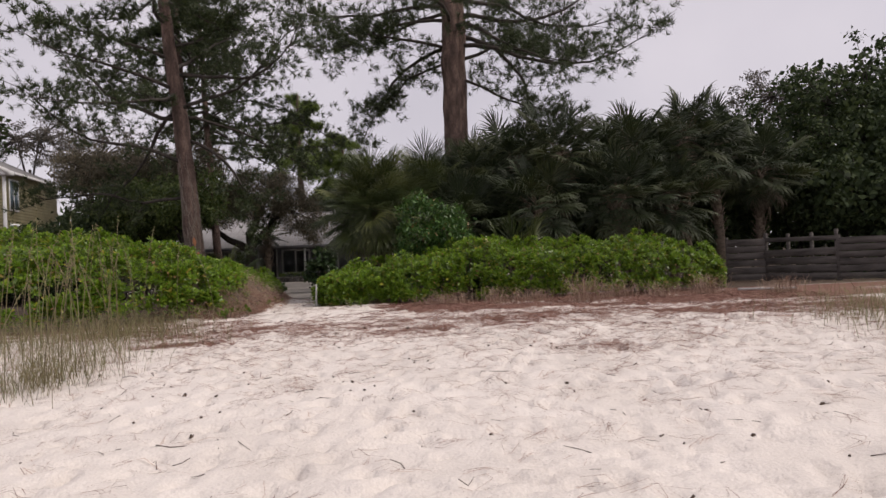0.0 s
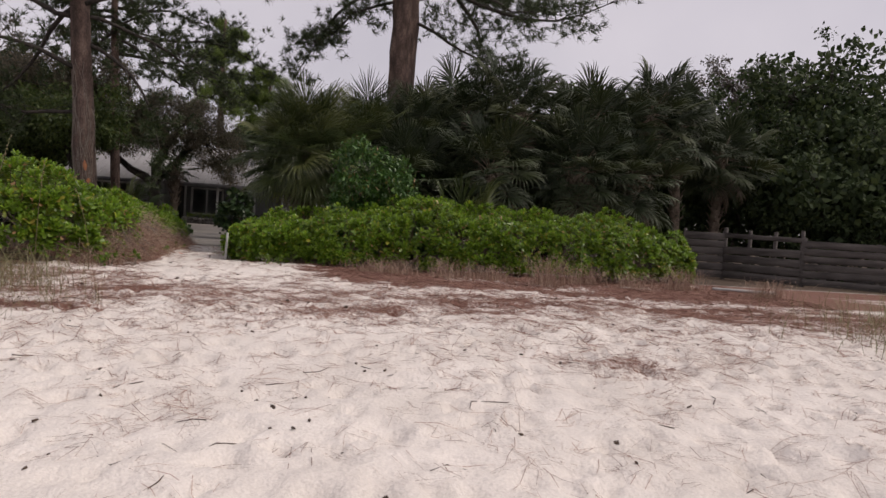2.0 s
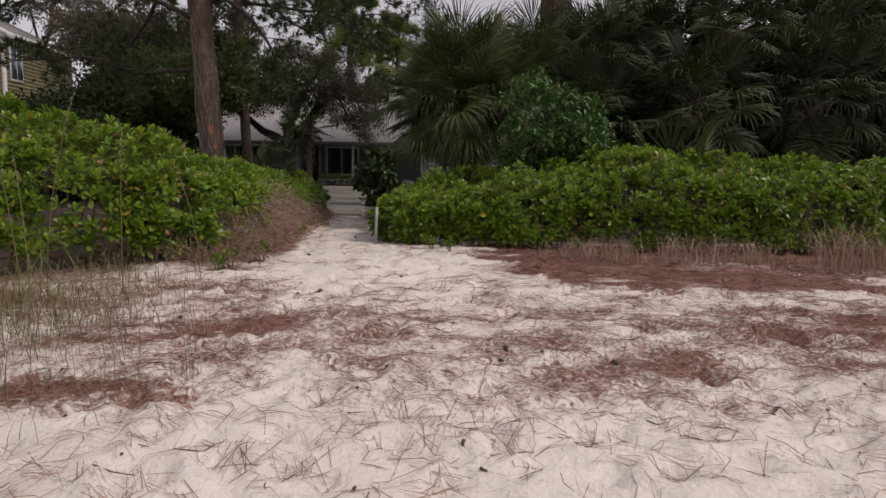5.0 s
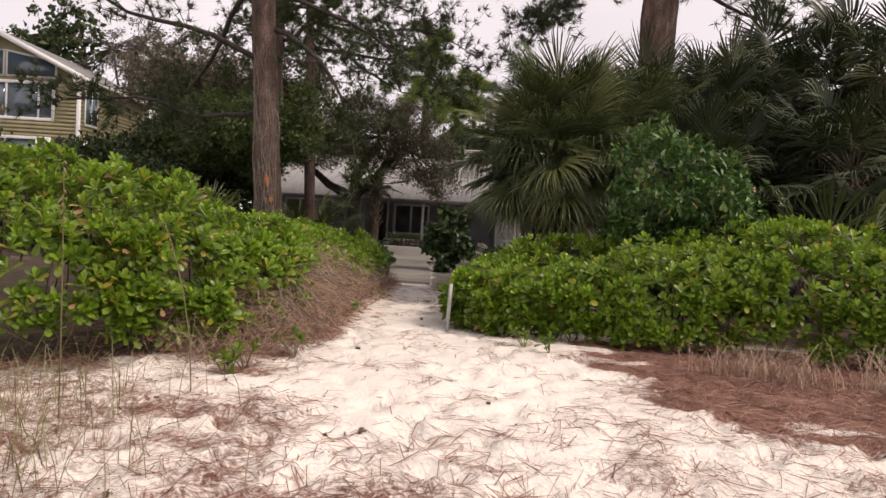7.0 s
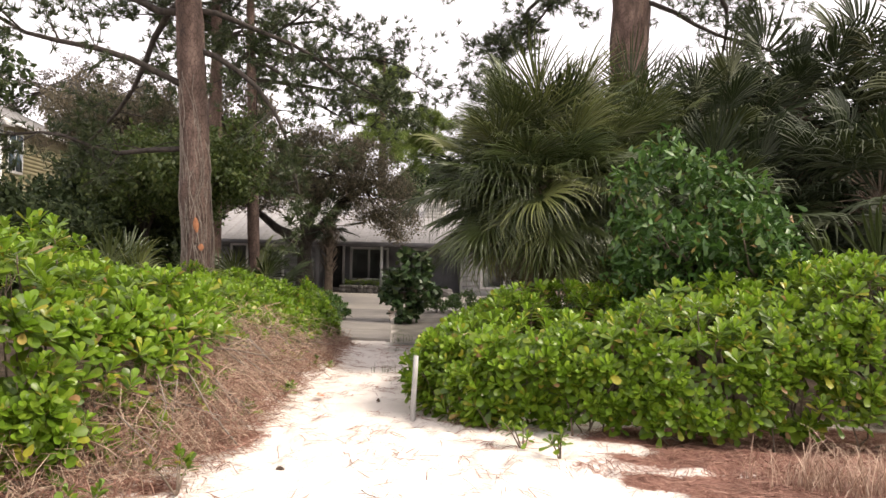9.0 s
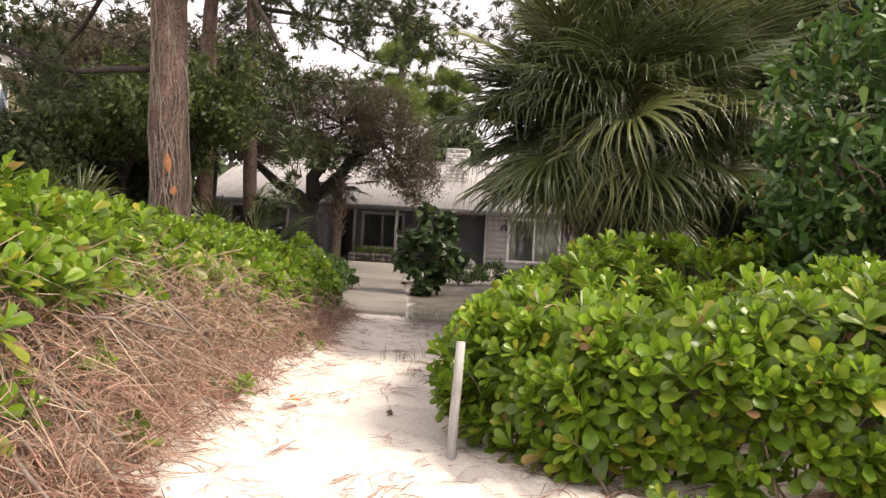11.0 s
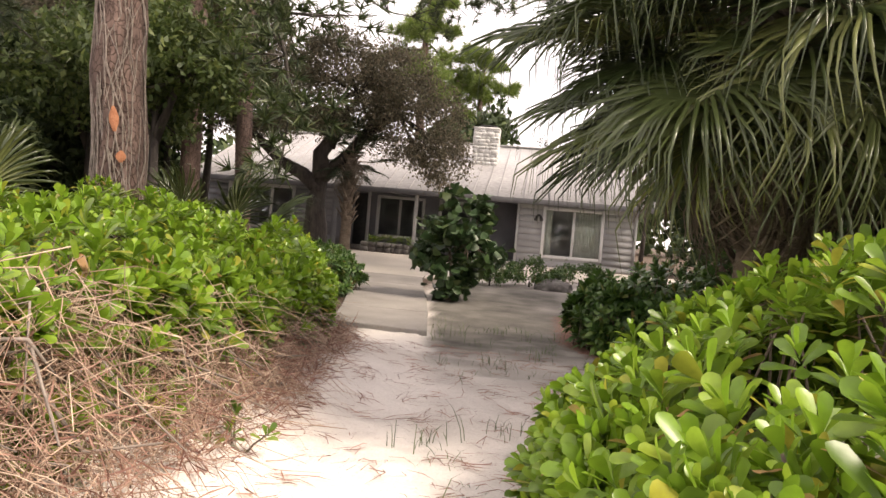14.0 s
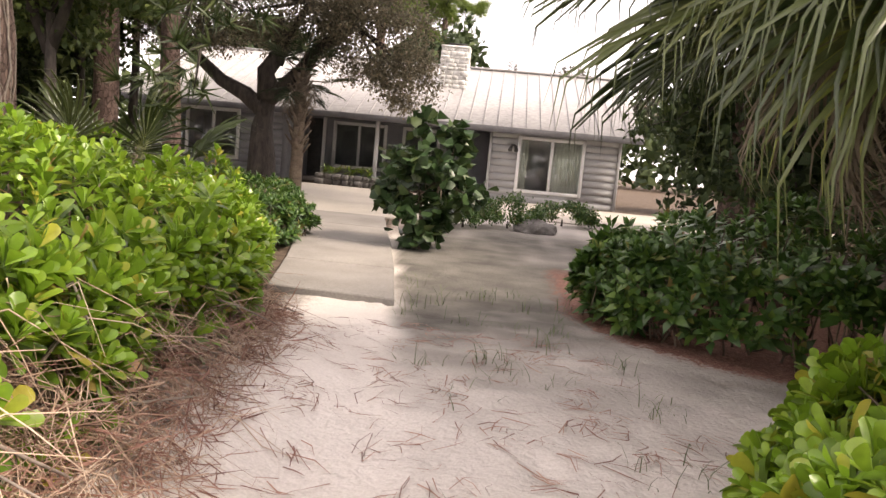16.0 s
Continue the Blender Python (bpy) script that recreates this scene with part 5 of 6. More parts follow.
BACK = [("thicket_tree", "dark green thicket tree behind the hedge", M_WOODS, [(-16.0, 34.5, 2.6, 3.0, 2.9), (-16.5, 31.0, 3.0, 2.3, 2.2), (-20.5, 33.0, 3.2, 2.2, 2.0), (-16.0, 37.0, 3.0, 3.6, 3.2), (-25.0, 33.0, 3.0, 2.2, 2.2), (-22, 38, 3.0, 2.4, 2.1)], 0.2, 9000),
        # crowns at (2.4, 30.4) and (1.2, 33.4): added behind the palms to shade the walkway
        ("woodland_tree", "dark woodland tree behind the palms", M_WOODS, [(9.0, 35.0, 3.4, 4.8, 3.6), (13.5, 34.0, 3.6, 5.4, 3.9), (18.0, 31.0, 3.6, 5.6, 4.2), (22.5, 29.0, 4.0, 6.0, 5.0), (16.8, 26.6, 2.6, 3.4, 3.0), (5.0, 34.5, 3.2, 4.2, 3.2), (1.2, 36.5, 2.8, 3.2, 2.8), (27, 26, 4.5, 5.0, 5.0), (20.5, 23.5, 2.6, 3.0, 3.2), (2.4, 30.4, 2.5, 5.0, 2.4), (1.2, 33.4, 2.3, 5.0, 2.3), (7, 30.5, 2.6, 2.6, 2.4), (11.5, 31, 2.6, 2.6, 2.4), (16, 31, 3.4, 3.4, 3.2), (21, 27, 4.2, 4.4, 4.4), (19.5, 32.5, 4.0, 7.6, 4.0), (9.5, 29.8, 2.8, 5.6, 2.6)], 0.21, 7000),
        ("canopy_tree", "broadleaf tree with mid-green crown between the pines", M_CANOPY, [(-13.9, 36.6, 2.5, 4.6, 2.2), (-11.7, 32.2, 2.0, 4.1, 1.8), (-13.8, 33.2, 2.2, 4.1, 2.1)], 0.17, 11000),
        ("moss_oak", "grey-brown oak with drooping twigs beside the pine", M_OAK, [(-16.0, 37.5, 3.0, 6.6, 2.2), (-14.2, 39.5, 2.6, 6.6, 2.0), (-18.6, 38.5, 2.8, 7.0, 2.4)], 0.16, 11500),
        ("bare_oak", "sparse grey oak behind the tan house", M_GREYTREE, [(-25.5, 52.0, 4.5, 9.5, 4.0), (-31.0, 54.0, 5.0, 11.5, 4.2), (-19.0, 52.0, 3.8, 7.5, 3.2), (20.5, 40.0, 3.5, 9.6, 3.2), (-36, 44, 4, 8, 4)], 0.17, 6500),
        ("far_tree", "distant tree beyond the white roof", M_GREYTREE, [(-2.0, 62.0, 2.6, 6.0, 2.2), (1.8, 60.0, 2.2, 5.0, 2.0)], 0.2, 1500),
        ("dark_tree", "tall dark green tree beside the tan house", M_WOODS, [(-36.0, 52.0, 5.0, 10.0, 5.0), (-8.5, 58.0, 3.0, 5.5, 3.2), (-17, 56, 3.4, 5.5, 3.4), (5.5, 44, 3.2, 3.2, 3.2)], 0.3, 5000)]
for name, label, mat, spots, leaf, n in BACK:
    for k, (x, y, r, zc, rz) in enumerate(spots):
        rng = np.random.default_rng(int(abs(x * 13 + y * 7)) + k)
        sub = []
        for j in range(7):
            a = j * 2.4
            sub.append(((math.cos(a) * r * 0.5, math.sin(a) * r * 0.4, zc + rz * (0.55 * rng.random() - 0.3 + 0.25 * (j == 0))), (r * 0.55, r * 0.5, rz * 0.5)))
        if name in ("thicket_tree", "woodland_tree", "dark_tree"):
            sub.append(((0, 0, zc * 0.42), (r * 0.85, r * 0.7, zc * 0.42)))
        fork = zc - rz * 0.55
        leafy(name, label, "tree", (x, y), [([(0, 0, -0.1), (0.1, 0, fork * 0.5), (0, 0.1, fork)], 0.07 + 0.03 * r), ([(0, 0.1, fork * 0.8), (0.5, 0, fork + 0.6), (0.9, 0, zc)], 0.09), ([(0, 0.1, fork * 0.8), (-0.5, 0, fork + 0.6), (-0.8, 0, zc)], 0.09)],
              sub, n, leaf, mat, 800 + k + len(name), clump=0.4, gaps=0.3 if mat is M_GREYTREE else 0.05, core=2600 if mat is M_WOODS else 0)


def far_woods():
    """A belt of woodland that closes the view beyond the houses."""
    rng = np.random.default_rng(77)
    buf = Buf()
    n = 30000
    a = rng.uniform(radians(20), radians(160), n)
    d = rng.uniform(82, 112, n)
    x, y = np.cos(a) * d, np.sin(a) * d
    tall = 3.5 + 6.0 * value_noise(a * 30, d * 0.0, 1.0, 21) + 2.5 * value_noise(a * 90, d * 0.1, 1.0, 22)
    z = 0.8 + tall * rng.random(n) ** 0.7
    p = np.column_stack([x, y, z])
    leaves(buf, p, rng.normal(0, 1, p.shape), rng.normal(0, 1, p.shape), rng.uniform(0.7, 1.3, n), 0.8, fine=False)
    tagged(make("far_woods", buf, M_WOODS), "belt of distant dark green woodland", "woods", kind="stuff")


far_woods()


# ---- the grey house ----
def piece(name, lo, hi, mat, parent, label="", bevel=0.006):
    b = Buf()
    box(b, lo, hi, 0, bevel)
    return make(name, b, mat, parent, label)


def wall_with_openings(name, x0, x1, y, z0, z1, thick, holes, mat, parent, boards=None, board_mat=None, step=0.2):
    """A wall facing -y, cut through by the holes (x0, x1, z0, z1); lapped boards in front of it."""
    b = Buf()
    xs = sorted({x0, x1, *[h[0] for h in holes], *[h[1] for h in holes]})
    zs = sorted({z0, z1, *[h[2] for h in holes], *[h[3] for h in holes]})
    nx, nz = len(xs), len(zs)
    solid = lambda i, k: 0 <= i < nx - 1 and 0 <= k < nz - 1 and not any(
        h[0] < (xs[i] + xs[i + 1]) / 2 < h[1] and h[2] < (zs[k] + zs[k + 1]) / 2 < h[3] for h in holes)
    F = lambda i, k: i * nz + k
    B = lambda i, k: nx * nz + i * nz + k
    quads = []
    for i in range(nx - 1):
        for k in range(nz - 1):
            if not solid(i, k):
                continue
            quads += [(F(i, k), F(i + 1, k), F(i + 1, k + 1), F(i, k + 1)), (B(i, k), B(i, k + 1), B(i + 1, k + 1), B(i + 1, k))]
            if not solid(i - 1, k):
                quads.append((F(i, k), F(i, k + 1), B(i, k + 1), B(i, k)))
            if not solid(i + 1, k):
                quads.append((F(i + 1, k), B(i + 1, k), B(i + 1, k + 1), F(i + 1, k + 1)))
            if not solid(i, k - 1):
                quads.append((F(i, k), B(i, k), B(i + 1, k), F(i + 1, k)))
            if not solid(i, k + 1):
                quads.append((F(i, k + 1), F(i + 1, k + 1), B(i + 1, k + 1), B(i, k + 1)))
    b.add([(x, q, z) for q in (y, y + thick) for x in xs for z in zs], np.array(quads))
    w = make(name, b, mat, parent)
    if boards:
        z = z0 + 0.02
        while z < z1 - 0.05:
            top = min(z + step - 0.008, z1)
            spans = [(x0, x1)]
            for h in holes:
                if h[2] < top and h[3] > z:
                    spans = [q for s in spans for q in ((s[0], min(s[1], h[0])), (max(s[0], h[1]), s[1])) if q[1] - q[0] > 0.03]
            for s in spans:
                q = Buf()
                q.add([(s[0], y - 0.034, z), (s[1], y - 0.034, z), (s[1], y - 0.004, z), (s[0], y - 0.004, z),
                       (s[0], y - 0.014, top), (s[1], y - 0.014, top), (s[1], y - 0.004, top), (s[0], y - 0.004, top)],
                      np.array([(0, 1, 5, 4), (1, 2, 6, 5), (3, 0, 4, 7), (2, 3, 7, 6), (4, 5, 6, 7), (0, 3, 2, 1)]))
                make(boards, q, board_mat, w)
            z += step
    return w


def window(parent, x0, x1, y, z0, z1, mullions=(), bars=(), mat=None, pane_mat=None, frame=0.07, name="window"):
    """Frame, mullions and panes in an opening of a wall facing -y."""
    mat, pane_mat = mat or M_WHITE, pane_mat or M_GLASS
    w = new(name)
    w.parent = parent
    b = Buf()
    box(b, (x0 - 0.04, y - 0.05, z0 - 0.04), (x0 + frame, y + 0.06, z1 + 0.04), 0, 0.006)
    box(b, (x1 - frame, y - 0.05, z0 - 0.04), (x1 + 0.04, y + 0.06, z1 + 0.04), 0, 0.006)
    box(b, (x0 + frame, y - 0.048, z1 - frame), (x1 - frame, y + 0.058, z1 + 0.038), 0, 0.006)
    box(b, (x0 + frame, y - 0.048, z0 - 0.038), (x1 - frame, y + 0.058, z0 + frame), 0, 0.006)
    make("window_frame", b, mat, w)
    edges = [x0 + frame, *mullions, x1 - frame]
    for m in mullions:
        piece("mullion", (m - 0.045, y - 0.04, z0 + frame), (m + 0.045, y + 0.05, z1 - frame), mat, w)
    for a, c in zip(edges[:-1], edges[1:]):
        g = Buf()
        box(g, (a, y + 0.012, z0 + frame), (c, y + 0.018, z1 - frame))
        pane = make("pane", g, pane_mat, w)
        pane.visible_shadow = False
    return w


def grey_house():
    ox, oy, oz = -8.0, 43.0, float(land(-8, 43.0))
    H = thing("bungalow", (ox, oy, oz), "low grey and white bungalow with a white standing-seam metal roof", "house")
    X = lambda x: x - ox
    eave = 2.12
    base = -0.05
    # left wing
    wall_with_openings("wall", X(-15.9), X(-11.2), 0.2, base, eave, 0.2, [(X(-15.05), X(-12.62), 0.5, 2.0)], M_SIDING_GREY, H, "siding_board", M_SIDING_GREY, 0.22)
    window(H, X(-15.05), X(-12.62), 0.2, 0.5, 2.0, (X(-14.3), X(-13.45)))
    piece("wall", (X(-11.2), 0.2, base), (X(-11.0), 2.2, eave), M_SIDING_GREY, H)
    # recessed entrance front
    wall_with_openings("wall", X(-11.0), X(-4.65), 1.9, base, eave, 0.2, [(X(-10.85), X(-10.35), 0.12, 2.05), (X(-9.95), X(-8.2), 0.5, 1.98), (X(-7.6), X(-6.4), 0.5, 1.98)], M_STUCCO, H)
    window(H, X(-9.95), X(-8.2), 1.9, 0.5, 1.98, (X(-9.1),))
    window(H, X(-7.6), X(-6.4), 1.9, 0.5, 1.98, (X(-7.0),))
    d = piece("door", (X(-10.85), 1.96, 0.12), (X(-10.35), 2.02, 2.05), M_BLACK, H, "dark entrance door")
    piece("door_frame", (X(-10.35), 1.85, 0.1), (X(-10.24), 2.0, 2.1), M_WHITE, H)
    piece("porch_step", (X(-11.0), 0.9, base - 0.1), (X(-9.6), 1.9, 0.12), M_CONCRETE, H, "grey concrete doorstep")
    piece("porch_post", (X(-8.25), 0.12, base), (X(-8.13), 0.24, eave), M_WHITE, H, "slim white porch post")
    # right wing
    piece("wall", (X(-4.65), 0.0, base), (X(-4.45), 2.0, eave), M_STUCCO, H)
    wall_with_openings("wall", X(-4.65), X(-0.75), 0.0, base, eave, 0.2, [(X(-3.78), X(-1.82), 0.32, 1.95)], M_SIDING_PALE, H, "siding_board", M_SIDING_PALE, 0.215)
    window(H, X(-3.78), X(-1.82), 0.0, 0.32, 1.95, (X(-2.78),), frame=0.06)
    piece("corner_board", (X(-4.69), -0.045, base), (X(-4.61), 0.05, eave), M_SIDING_PALE, H)
    piece("corner_board", (X(-0.8), -0.045, base), (X(-0.71), 0.05, eave), M_SIDING_PALE, H)
    piece("wall", (X(-0.95), 0.2, base), (X(-0.75), 9.8, eave + 0.1), M_SIDING_PALE, H)
    piece("wall", (X(-15.9), 0.4, base), (X(-15.7), 9.8, eave + 0.1), M_SIDING_GREY, H)
    piece("wall", (X(-15.7), 9.6, base), (X(-0.95), 9.8, eave + 0.1), M_SIDING_GREY, H)
    piece("room_wall", (X(-15.6), 4.4, 0.0), (X(-1.0), 4.5, eave), M_ROOM, H)
    piece("room_floor", (X(-15.6), 2.2, 0.0), (X(-1.0), 4.4, 0.06), M_ROOM, H)
    piece("soffit", (X(-16.2), -0.45, eave), (X(-0.4), 5.0, eave + 0.06), M_FASCIA, H)
    # curtains behind the sliding panes
    for k in range(11):
        x = -2.74 + k * 0.085
        c = Buf()
        tube(c, [(X(x), 0.11, 0.38), (X(x), 0.11, 1.2), (X(x), 0.11, 1.9)], 0.048, 8)
        make("curtain_fold", c, M_CURTAIN, H, "cream curtain")
    for k in range(3):
        c = Buf()
        x = -3.70 + k * 0.085
        tube(c, [(X(x), 0.11, 0.38), (X(x), 0.11, 1.2), (X(x), 0.11, 1.9)], 0.048, 8)
        make("curtain_fold", c, M_CURTAIN, H, "cream curtain")
    # roof: two slopes with standing seams
    ridge_y, ridge_z, over = 5.1, 4.52, -0.55
    z_e = eave + 0.08
    r = Buf()
    xl, xr = X(-16.3), X(-0.2)
    r.add([(xl, over, z_e), (xr, over, z_e), (xr, ridge_y, ridge_z), (xl, ridge_y, ridge_z), (xl, 10.6, z_e), (xr, 10.6, z_e),
           (xl, over, z_e - 0.05), (xr, over, z_e - 0.05), (xr, ridge_y, ridge_z - 0.05), (xl, ridge_y, ridge_z - 0.05), (xl, 10.6, z_e - 0.05), (xr, 10.6, z_e - 0.05)],
          np.array([(0, 1, 2, 3), (3, 2, 5, 4), (7, 6, 9, 8), (8, 9, 10, 11), (0, 6, 7, 1), (5, 11, 10, 4)]))
    roof = make("roof", r, M_ROOF, H, "white standing-seam metal roof")
    seam = None
    x = xl + 0.2
    while x < xr:
        if seam is None:
            b = Buf()
            b.add([(-0.016, over, z_e), (0.016, over, z_e), (0.016, ridge_y, ridge_z), (-0.016, ridge_y, ridge_z),
                   (-0.012, over, z_e + 0.042), (0.012, over, z_e + 0.042), (0.012, ridge_y, ridge_z + 0.042), (-0.012, ridge_y, ridge_z + 0.042)],
                  np.array([(4, 5, 6, 7), (0, 1, 5, 4), (0, 4, 7, 3), (1, 2, 6, 5)]))
            ob = make("seam", b, M_ROOF, roof)
            seam = ob.data
        else:
            ob = new("seam", seam)
            ob.parent = roof
        ob.location = (x, 0, 0.001)
        x += 0.43
    piece("ridge_cap", (xl, ridge_y - 0.12, ridge_z - 0.01), (xr, ridge_y + 0.12, ridge_z + 0.06), M_ROOF, roof)
    piece("fascia", (xl, over - 0.03, z_e - 0.19), (xr, over + 0.01, z_e - 0.01), M_FASCIA, H, "dark fascia board")
    # chimney of whitewashed stones
    ch = new("chimney")
    ch.parent = H
    ch["label"] = "whitewashed rubble stone chimney"
    cx0, cx1, cy0, cy1 = X(-6.65), X(-5.72), 2.55, 3.35
    cz0, cz1 = 2.9, 4.85
    piece("core", (cx0 + 0.012, cy0 + 0.012, cz0), (cx1 - 0.012, cy1 - 0.012, cz1), M_STONE_WHITE, ch)
    rng = np.random.default_rng(3)
    z = cz0 + 0.2
    while z < cz1 - 0.05:
        h = rng.uniform(0.1, 0.17)
        for face in range(3):
            a0, a1 = (cx0, cx1) if face == 0 else (cy0, cy1)
            a = a0
            while a < a1 - 0.04:
                w = min(rng.uniform(0.14, 0.3), a1 - a)
                out = rng.uniform(0.0, 0.04)
                if face == 0:
                    piece("stone", (a, cy0 - out, z), (a + w - 0.005, cy0 + 0.1, z + h - 0.005), M_STONE_WHITE, ch, "", 0.014)
                elif face == 1:
                    piece("stone", (cx0 - out, a, z), (cx0 + 0.1, a + w - 0.005, z + h - 0.005), M_STONE_WHITE, ch, "", 0.014)
                else:
                    piece("stone", (cx1 - 0.1, a, z), (cx1 + out, a + w - 0.005, z + h - 0.005), M_STONE_WHITE, ch, "", 0.014)
                a += w
        z += h
    piece("cap", (cx0 - 0.03, cy0 - 0.03, cz1 - 0.03), (cx1 + 0.03, cy1 + 0.03, cz1 + 0.05), M_STONE_WHITE, ch, "", 0.02)
    piece("flue_cover", (cx0 + 0.2, cy0 + 0.15, cz1 + 0.12), (cx1 - 0.1, cy1 - 0.15, cz1 + 0.15), M_BLACK, ch, "dark metal flue cover")
    for q in (cx0 + 0.26, cx1 - 0.18):
        piece("flue_leg", (q, cy0 + 0.2, cz1 + 0.05), (q + 0.03, cy0 + 0.23, cz1 + 0.12), M_BLACK, ch)
    # flood light under the eave
    f = Buf()
    box(f, (X(-4.02), -0.16, 1.66), (X(-3.9), -0.03, 1.72), 0, 0.01)
    tube(f, [(X(-3.99), -0.1, 1.69), (X(-4.03), -0.2, 1.6), (X(-4.05), -0.26, 1.52)], [0.03, 0.05, 0.065], 9)
    tube(f, [(X(-3.93), -0.1, 1.69), (X(-3.88), -0.2, 1.6), (X(-3.86), -0.26, 1.52)], [0.03, 0.05, 0.065], 9)
    make("flood_light", f, M_BLACK, H, "dark twin flood light")
    return H


grey_house()
# planter and low stones by the entrance
planter = thing("stone_planter", (-8.9, 42.3, float(land(0, 42.3))), "low stone planter with leafy plants below the window", "planter")
rng = np.random.default_rng(9)
x = -0.95
while x < 0.9:
    w = rng.uniform(0.16, 0.3)
    for z, h in ((0.0, 0.17), (0.18, 0.15)):
        piece("stone", (x, rng.uniform(-0.03, 0.02), z - 0.02), (x + w - 0.015, 0.28, z + h), M_ROCK, planter, "", 0.03)
    x += w
f = Buf()
rosettes(f, np.column_stack([rng.uniform(-0.8, 0.8, 30), rng.uniform(0.05, 0.3, 30), rng.uniform(0.34, 0.55, 30)]), np.tile((0.0, -0.3, 1.0), (30, 1)), rng, 8, 0.16, 0.35)
make("foliage", f, M_NAUPAKA, planter, kind="stuff")


def boulder(x, y, s, seed, label):
    rng = np.random.default_rng(seed)
    bm = bmesh.new()
    bmesh.ops.create_icosphere(bm, subdivisions=3, radius=1.0)
    for v in bm.verts:
        n = noise.noise(v.co * 1.7 + Vector((seed, 0, 0))) * 0.28 + noise.noise(v.co * 4.0) * 0.09
        v.co = v.co * (1 + n)
        v.co.x *= s[0]
        v.co.y *= s[1]
        v.co.z = max(v.co.z, -0.4) * s[2]
    me = bpy.data.meshes.new("boulder")
    bm.to_mesh(me)
    bm.free()
    me.materials.append(M_ROCK)
    ob = new("boulder", me)
    ob.location = (x, y, float(land(x, y)) + s[2] * 0.3)
    tagged(ob, label, "rock")


boulder(-3.45, 35.6, (0.42, 0.35, 0.2), 4, "low grey rock beside the driveway shrubs")
boulder(-5.2, 41.4, (0.35, 0.25, 0.32), 7, "pale grey landscape rock by the house wall")


# ---- the tan neighbour ----
def tan_house():
    ox, oy = -30.62, 42.8
    oz = float(land(ox, oy))
    T = thing("gabled_house", (ox, oy, oz), "tall tan clapboard gabled house with white-trimmed windows", "house", turn=9.9)
    hw, depth, eave, ridge = 4.1, 9.0, 7.7, 9.65
    up = (-2.3, 2.85, eave - 2.4, eave - 0.46)
    lowr = (-2.3, 2.7, eave - 5.6, eave - 3.3)
    wall_with_openings("wall", -hw, hw, 0, -0.2, eave, 0.2, [up, lowr], M_TAN, T, "siding_board", M_TAN, 0.2)
    window(T, up[0], up[1], 0, up[2], up[3], (-1.45, 0.4, 2.05), pane_mat=M_BLUEGLASS, frame=0.12)
    window(T, lowr[0], lowr[1], 0, lowr[2], lowr[3], (-1.45, 0.4, 2.0), pane_mat=M_BLUEGLASS, frame=0.12)
    # gable with its raked window
    g = Buf()
    g.add([(-hw, 0, eave), (hw, 0, eave), (0, 0, ridge), (-hw, 0.2, eave), (hw, 0.2, eave), (0, 0.2, ridge)], [np.array([(0, 1, 2), (4, 3, 5)]), np.array([(0, 3, 4, 1), (1, 4, 5, 2), (2, 5, 3, 0)])])
    make("gable", g, M_TAN, T)
    for s in (-1, 1):
        w = new("raked_window")
        w.parent = T
        x0, x1 = (0.45, 2.85) if s > 0 else (-2.3, 0.2)
        rake = lambda x, z: z - 0.17 * abs(x)
        lo, hi = eave - 0.16, eave + 1.08
        for grow, mat, d0, d1, nm in ((0.1, M_WHITE, -0.05, -0.006, "window_frame"), (0.0, M_BLUEGLASS, -0.062, -0.05, "pane")):
            q = Buf()
            a, b = (x0 - grow, x1 + grow)
            q.add([(a, d0, lo - grow), (b, d0, lo - grow), (b, d0, rake(b, hi + grow)), (a, d0, rake(a, hi + grow)), (a, d1, lo - grow), (b, d1, lo - grow), (b, d1, rake(b, hi + grow)), (a, d1, rake(a, hi + grow))],
                  np.array([(0, 1, 2, 3), (5, 4, 7, 6), (0, 4, 5, 1), (1, 5, 6, 2), (2, 6, 7, 3), (3, 7, 4, 0)]))
            make(nm, q, mat, w)
    # side wall with its boards and windows
    piece("wall", (hw - 0.2, 0.2, -0.2), (hw, depth, eave), M_TAN, T)
    piece("wall", (-hw, 0.2, -0.2), (-hw + 0.2, depth, eave), M_TAN, T)
    piece("wall", (-hw + 0.2, depth - 0.2, -0.2), (hw - 0.2, depth, eave), M_TAN, T)
    for k in range(39):
        z = -0.1 + 0.2 * k
        b = Buf()
        b.add([(hw + 0.03, 0.0, z), (hw + 0.03, depth, z), (hw + 0.01, depth, z + 0.19), (hw + 0.01, 0.0, z + 0.19), (hw + 0.002, 0.0, z), (hw + 0.002, depth, z)], np.array([(0, 1, 2, 3), (4, 5, 1, 0)]))
        make("siding_board", b, M_TAN, T)
    for z0, z1 in ((eave - 2.5, eave - 0.5), (eave - 5.0, eave - 3.3)):
        w = new("side_window")
        w.parent = T
        piece("window_frame", (hw + 0.02, 0.55, z0), (hw + 0.07, 2.0, z1), M_WHITE, w)
        for a, c in ((0.65, 1.24), (1.32, 1.9)):
            piece("pane", (hw + 0.06, a, z0 + 0.12), (hw + 0.08, c, z1 - 0.12), M_BLUEGLASS, w, "", 0.0)
    piece("corner_board", (hw - 0.1, -0.05, -0.2), (hw + 0.06, 0.12, eave), M_WHITE, T, "white corner board")
    r = Buf()
    e = 0.45
    sl = (ridge - eave) / hw
    zl = eave - sl * e + 0.12
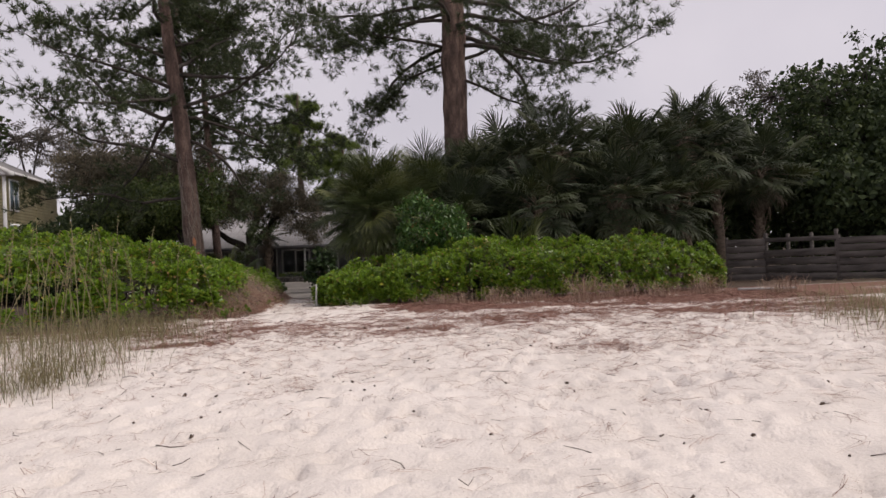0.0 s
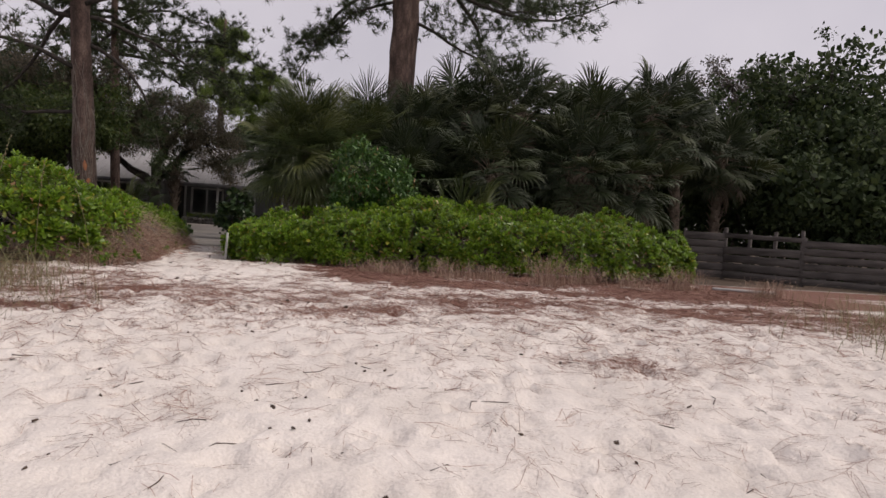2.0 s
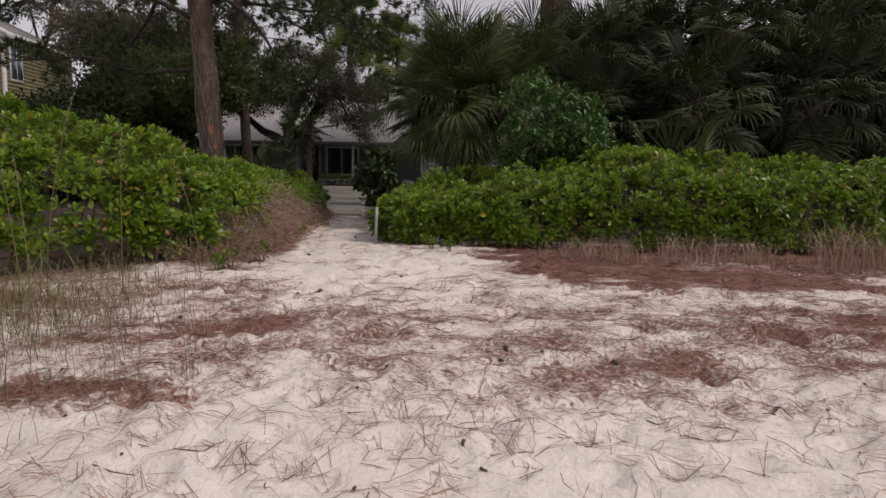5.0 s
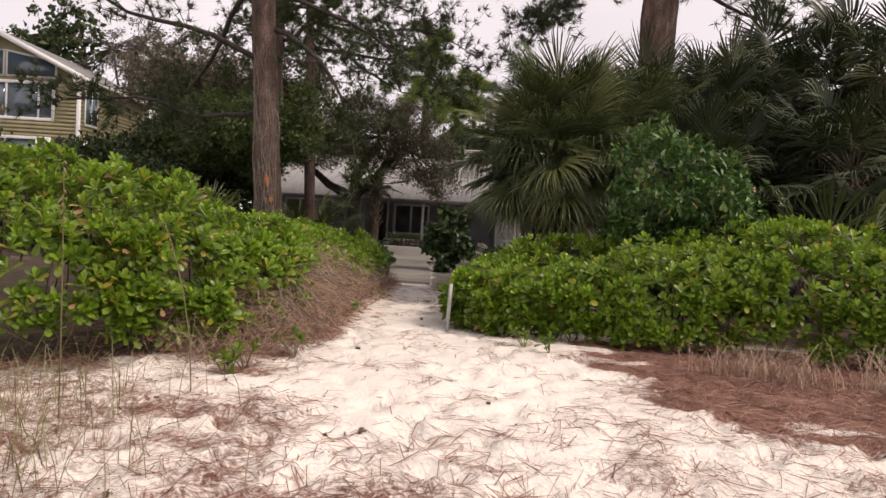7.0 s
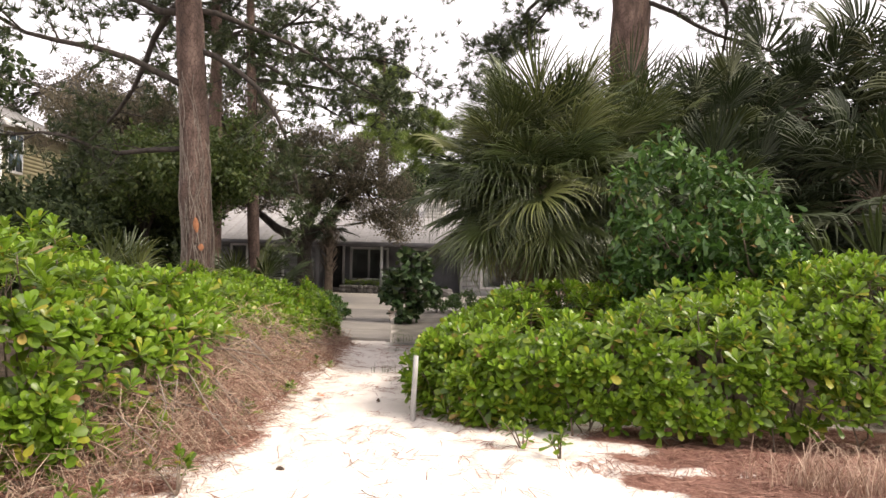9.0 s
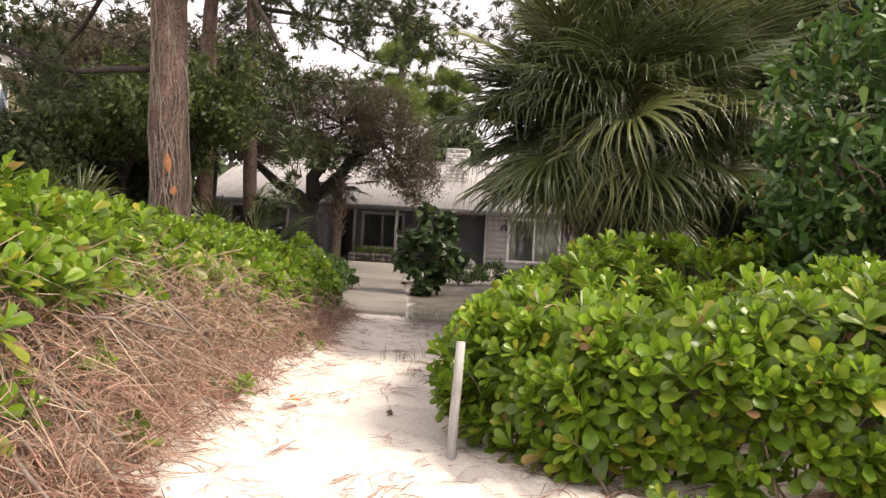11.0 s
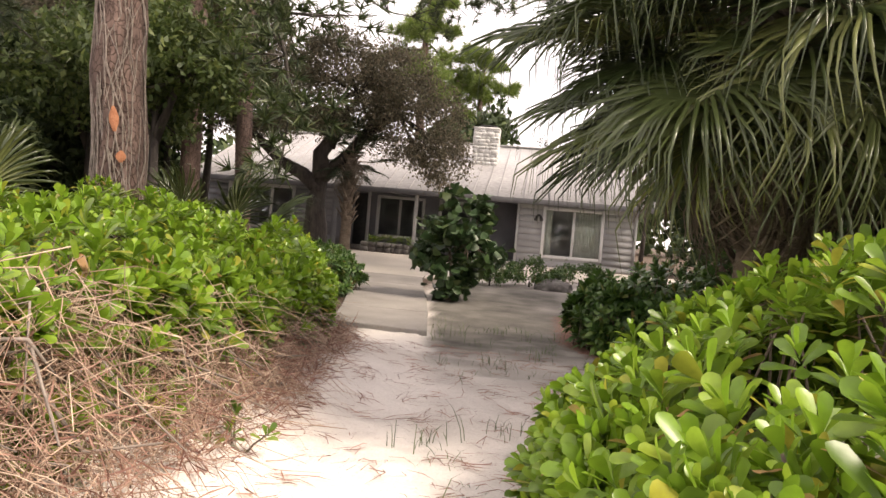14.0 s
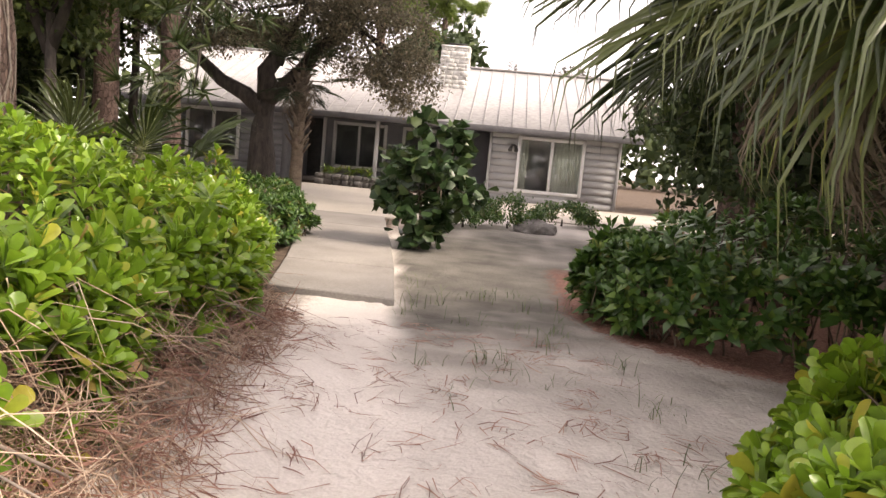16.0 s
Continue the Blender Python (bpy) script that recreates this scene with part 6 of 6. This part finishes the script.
    r.add([(-hw - e, -0.5, zl), (0, -0.5, ridge + 0.12), (hw + e, -0.5, zl), (-hw - e, depth + 0.5, zl), (0, depth + 0.5, ridge + 0.12), (hw + e, depth + 0.5, zl),
           (-hw - e, -0.5, zl - 0.12), (0, -0.5, ridge), (hw + e, -0.5, zl - 0.12), (-hw - e, depth + 0.5, zl - 0.12), (0, depth + 0.5, ridge), (hw + e, depth + 0.5, zl - 0.12)],
          np.array([(0, 1, 4, 3), (1, 2, 5, 4), (7, 6, 9, 10), (8, 7, 10, 11), (3, 9, 6, 0), (2, 8, 11, 5), (3, 4, 10, 9), (4, 5, 11, 10)]))
    make("roof", r, M_SHINGLE, T, "grey shingle roof")
    for s in (-1, 1):
        b = Buf()
        q = [(0, ridge + 0.14), (s * (hw + e), zl + 0.02), (s * (hw + e), zl - 0.26), (0, ridge - 0.14)]
        v = [(x, y, z) for y in (-0.56, -0.505) for x, z in q]
        b.add(v, np.array([(0, 1, 2, 3), (7, 6, 5, 4), (0, 4, 5, 1), (1, 5, 6, 2), (2, 6, 7, 3), (3, 7, 4, 0)]))
        make("barge_board", b, M_WHITE, T, "white barge board")
    piece("eave_return", (hw - 0.15, -0.5, zl - 0.30), (hw + e + 0.02, 0.3, zl - 0.02), M_WHITE, T, "white boxed eave")
    piece("gutter", (hw + e - 0.06, 0.3, zl - 0.18), (hw + e + 0.06, depth + 0.4, zl - 0.04), M_WHITE, T)


tan_house()


# ---- fence and gate ----
def fence_run(name, label, a, b, z_top, boards, posts, seed, slots=False):
    rng = np.random.default_rng(seed)
    a, b = np.array(a, float), np.array(b, float)
    ln = float(np.linalg.norm(b - a))
    z0 = float(land(a[0], a[1])) - 0.05
    F = thing(name, (a[0], a[1], z0), label, "fence", turn=math.degrees(math.atan2(b[1] - a[1], b[0] - a[0])))
    h = z_top - z0
    for k in range(posts):
        x = ln * k / (posts - 1)
        piece("post", (x - 0.05, -0.05, -0.1), (x + 0.05, 0.05, h + (0.05 if k in (0, posts - 1) else -0.02)), M_FENCE, F, "", 0.012)
    step = (h - 0.12) / boards
    for k in range(boards):
        z = 0.1 + step * k
        if slots and k == boards - 2:
            continue
        side = -0.055 if k % 2 else -0.052
        ob = piece("board", (0.0, side - 0.024, z), (ln, side, z + step * (0.9 if not slots or k != boards - 1 else 0.55)), M_FENCE, F, "", 0.006)
        ob.rotation_euler = (0, radians(rng.normal(0, 0.35)), 0)
    return F


fence_run("board_fence", "weathered grey horizontal board fence beside the gate", (10.5, 25.4), (11.7, 25.0), 1.95, 6, 2, 1)
fence_run("board_gate", "weathered grey board gate with open slots along the top", (11.72, 24.95), (13.1, 22.9), 2.05, 6, 4, 2, True)
fence_run("board_fence", "weathered grey horizontal board fence beside the gate", (13.15, 22.85), (18.5, 20.2), 1.85, 6, 4, 3)
fence_run("board_fence", "weathered grey horizontal board fence beside the gate", (18.55, 20.15), (26.0, 16.5), 1.85, 6, 5, 4)
b = Buf()
box(b, (-0.07, -0.07, -0.2), (0.07, 0.07, 1.52), 0, 0.015)
lone = make("fence_post", b, M_FENCE)
lone.location = (7.25, 22.55, float(land(0, 22.5)))
tagged(lone, "single grey wooden post behind the hedge", "post")
b = Buf()
box(b, (-0.7, -0.1, 0.0), (0.7, 0.1, 0.055), 0, 0.012)
plank = make("plank", b, M_POST)
plank.matrix_basis = pose(8.5, 18.1, float(land(0, 18.1)) + 0.03, 0, 0, -14)
tagged(plank, "pale weathered plank lying on pine straw", "plank")
for k, (x, y, dx) in enumerate([(17.3, 24.2, 1.1), (18.6, 24.8, 1.5)]):
    b = Buf()
    tube(b, [(0, 0, -0.1), (dx * 0.3, 0, 1.4), (dx * 0.7, 0.1, 2.8), (dx * 1.2, 0.1, 4.4)], [0.13, 0.11, 0.10, 0.08], 9)
    ob = make("leaning_trunk", b, M_VINE)
    ob.location = (x, y, float(land(x, y)))
    tagged(ob, "pale bare trunk leaning behind the fence", "tree trunk", "leaning trunks")
leafy("fence_bush", "light green bush hanging over the fence", "bush", (15.6, 20.6), [([(0, 0, -0.1), (0.2, 0, 0.5), (0.1, 0, 1.0)], 0.04)],
      [((0, 0, 1.35), (1.0, 0.8, 0.6)), ((1.0, 0, 1.5), (0.8, 0.7, 0.6))], 1600, 0.12, M_NAUPAKA, 760, clump=0.22)

# small bright leaf on the path
b = Buf()
leaves(b, np.array([[0, 0, 0.0], [0.03, 0.02, 0.01]]), np.array([[1, 0.2, 0.1], [0.3, 1, 0.15]]), np.array([[0, 0, 1.0], [0, 0, 1.0]]), np.array([0.13, 0.1]), np.array([0.08, 0.07]))
ob = make("fallen_leaf", b, M_ORANGE)
ob.location = (-4.75, 20.35, float(land(0, 20.3)) + 0.05)
tagged(ob, "orange fallen leaf on the sand", "leaf")
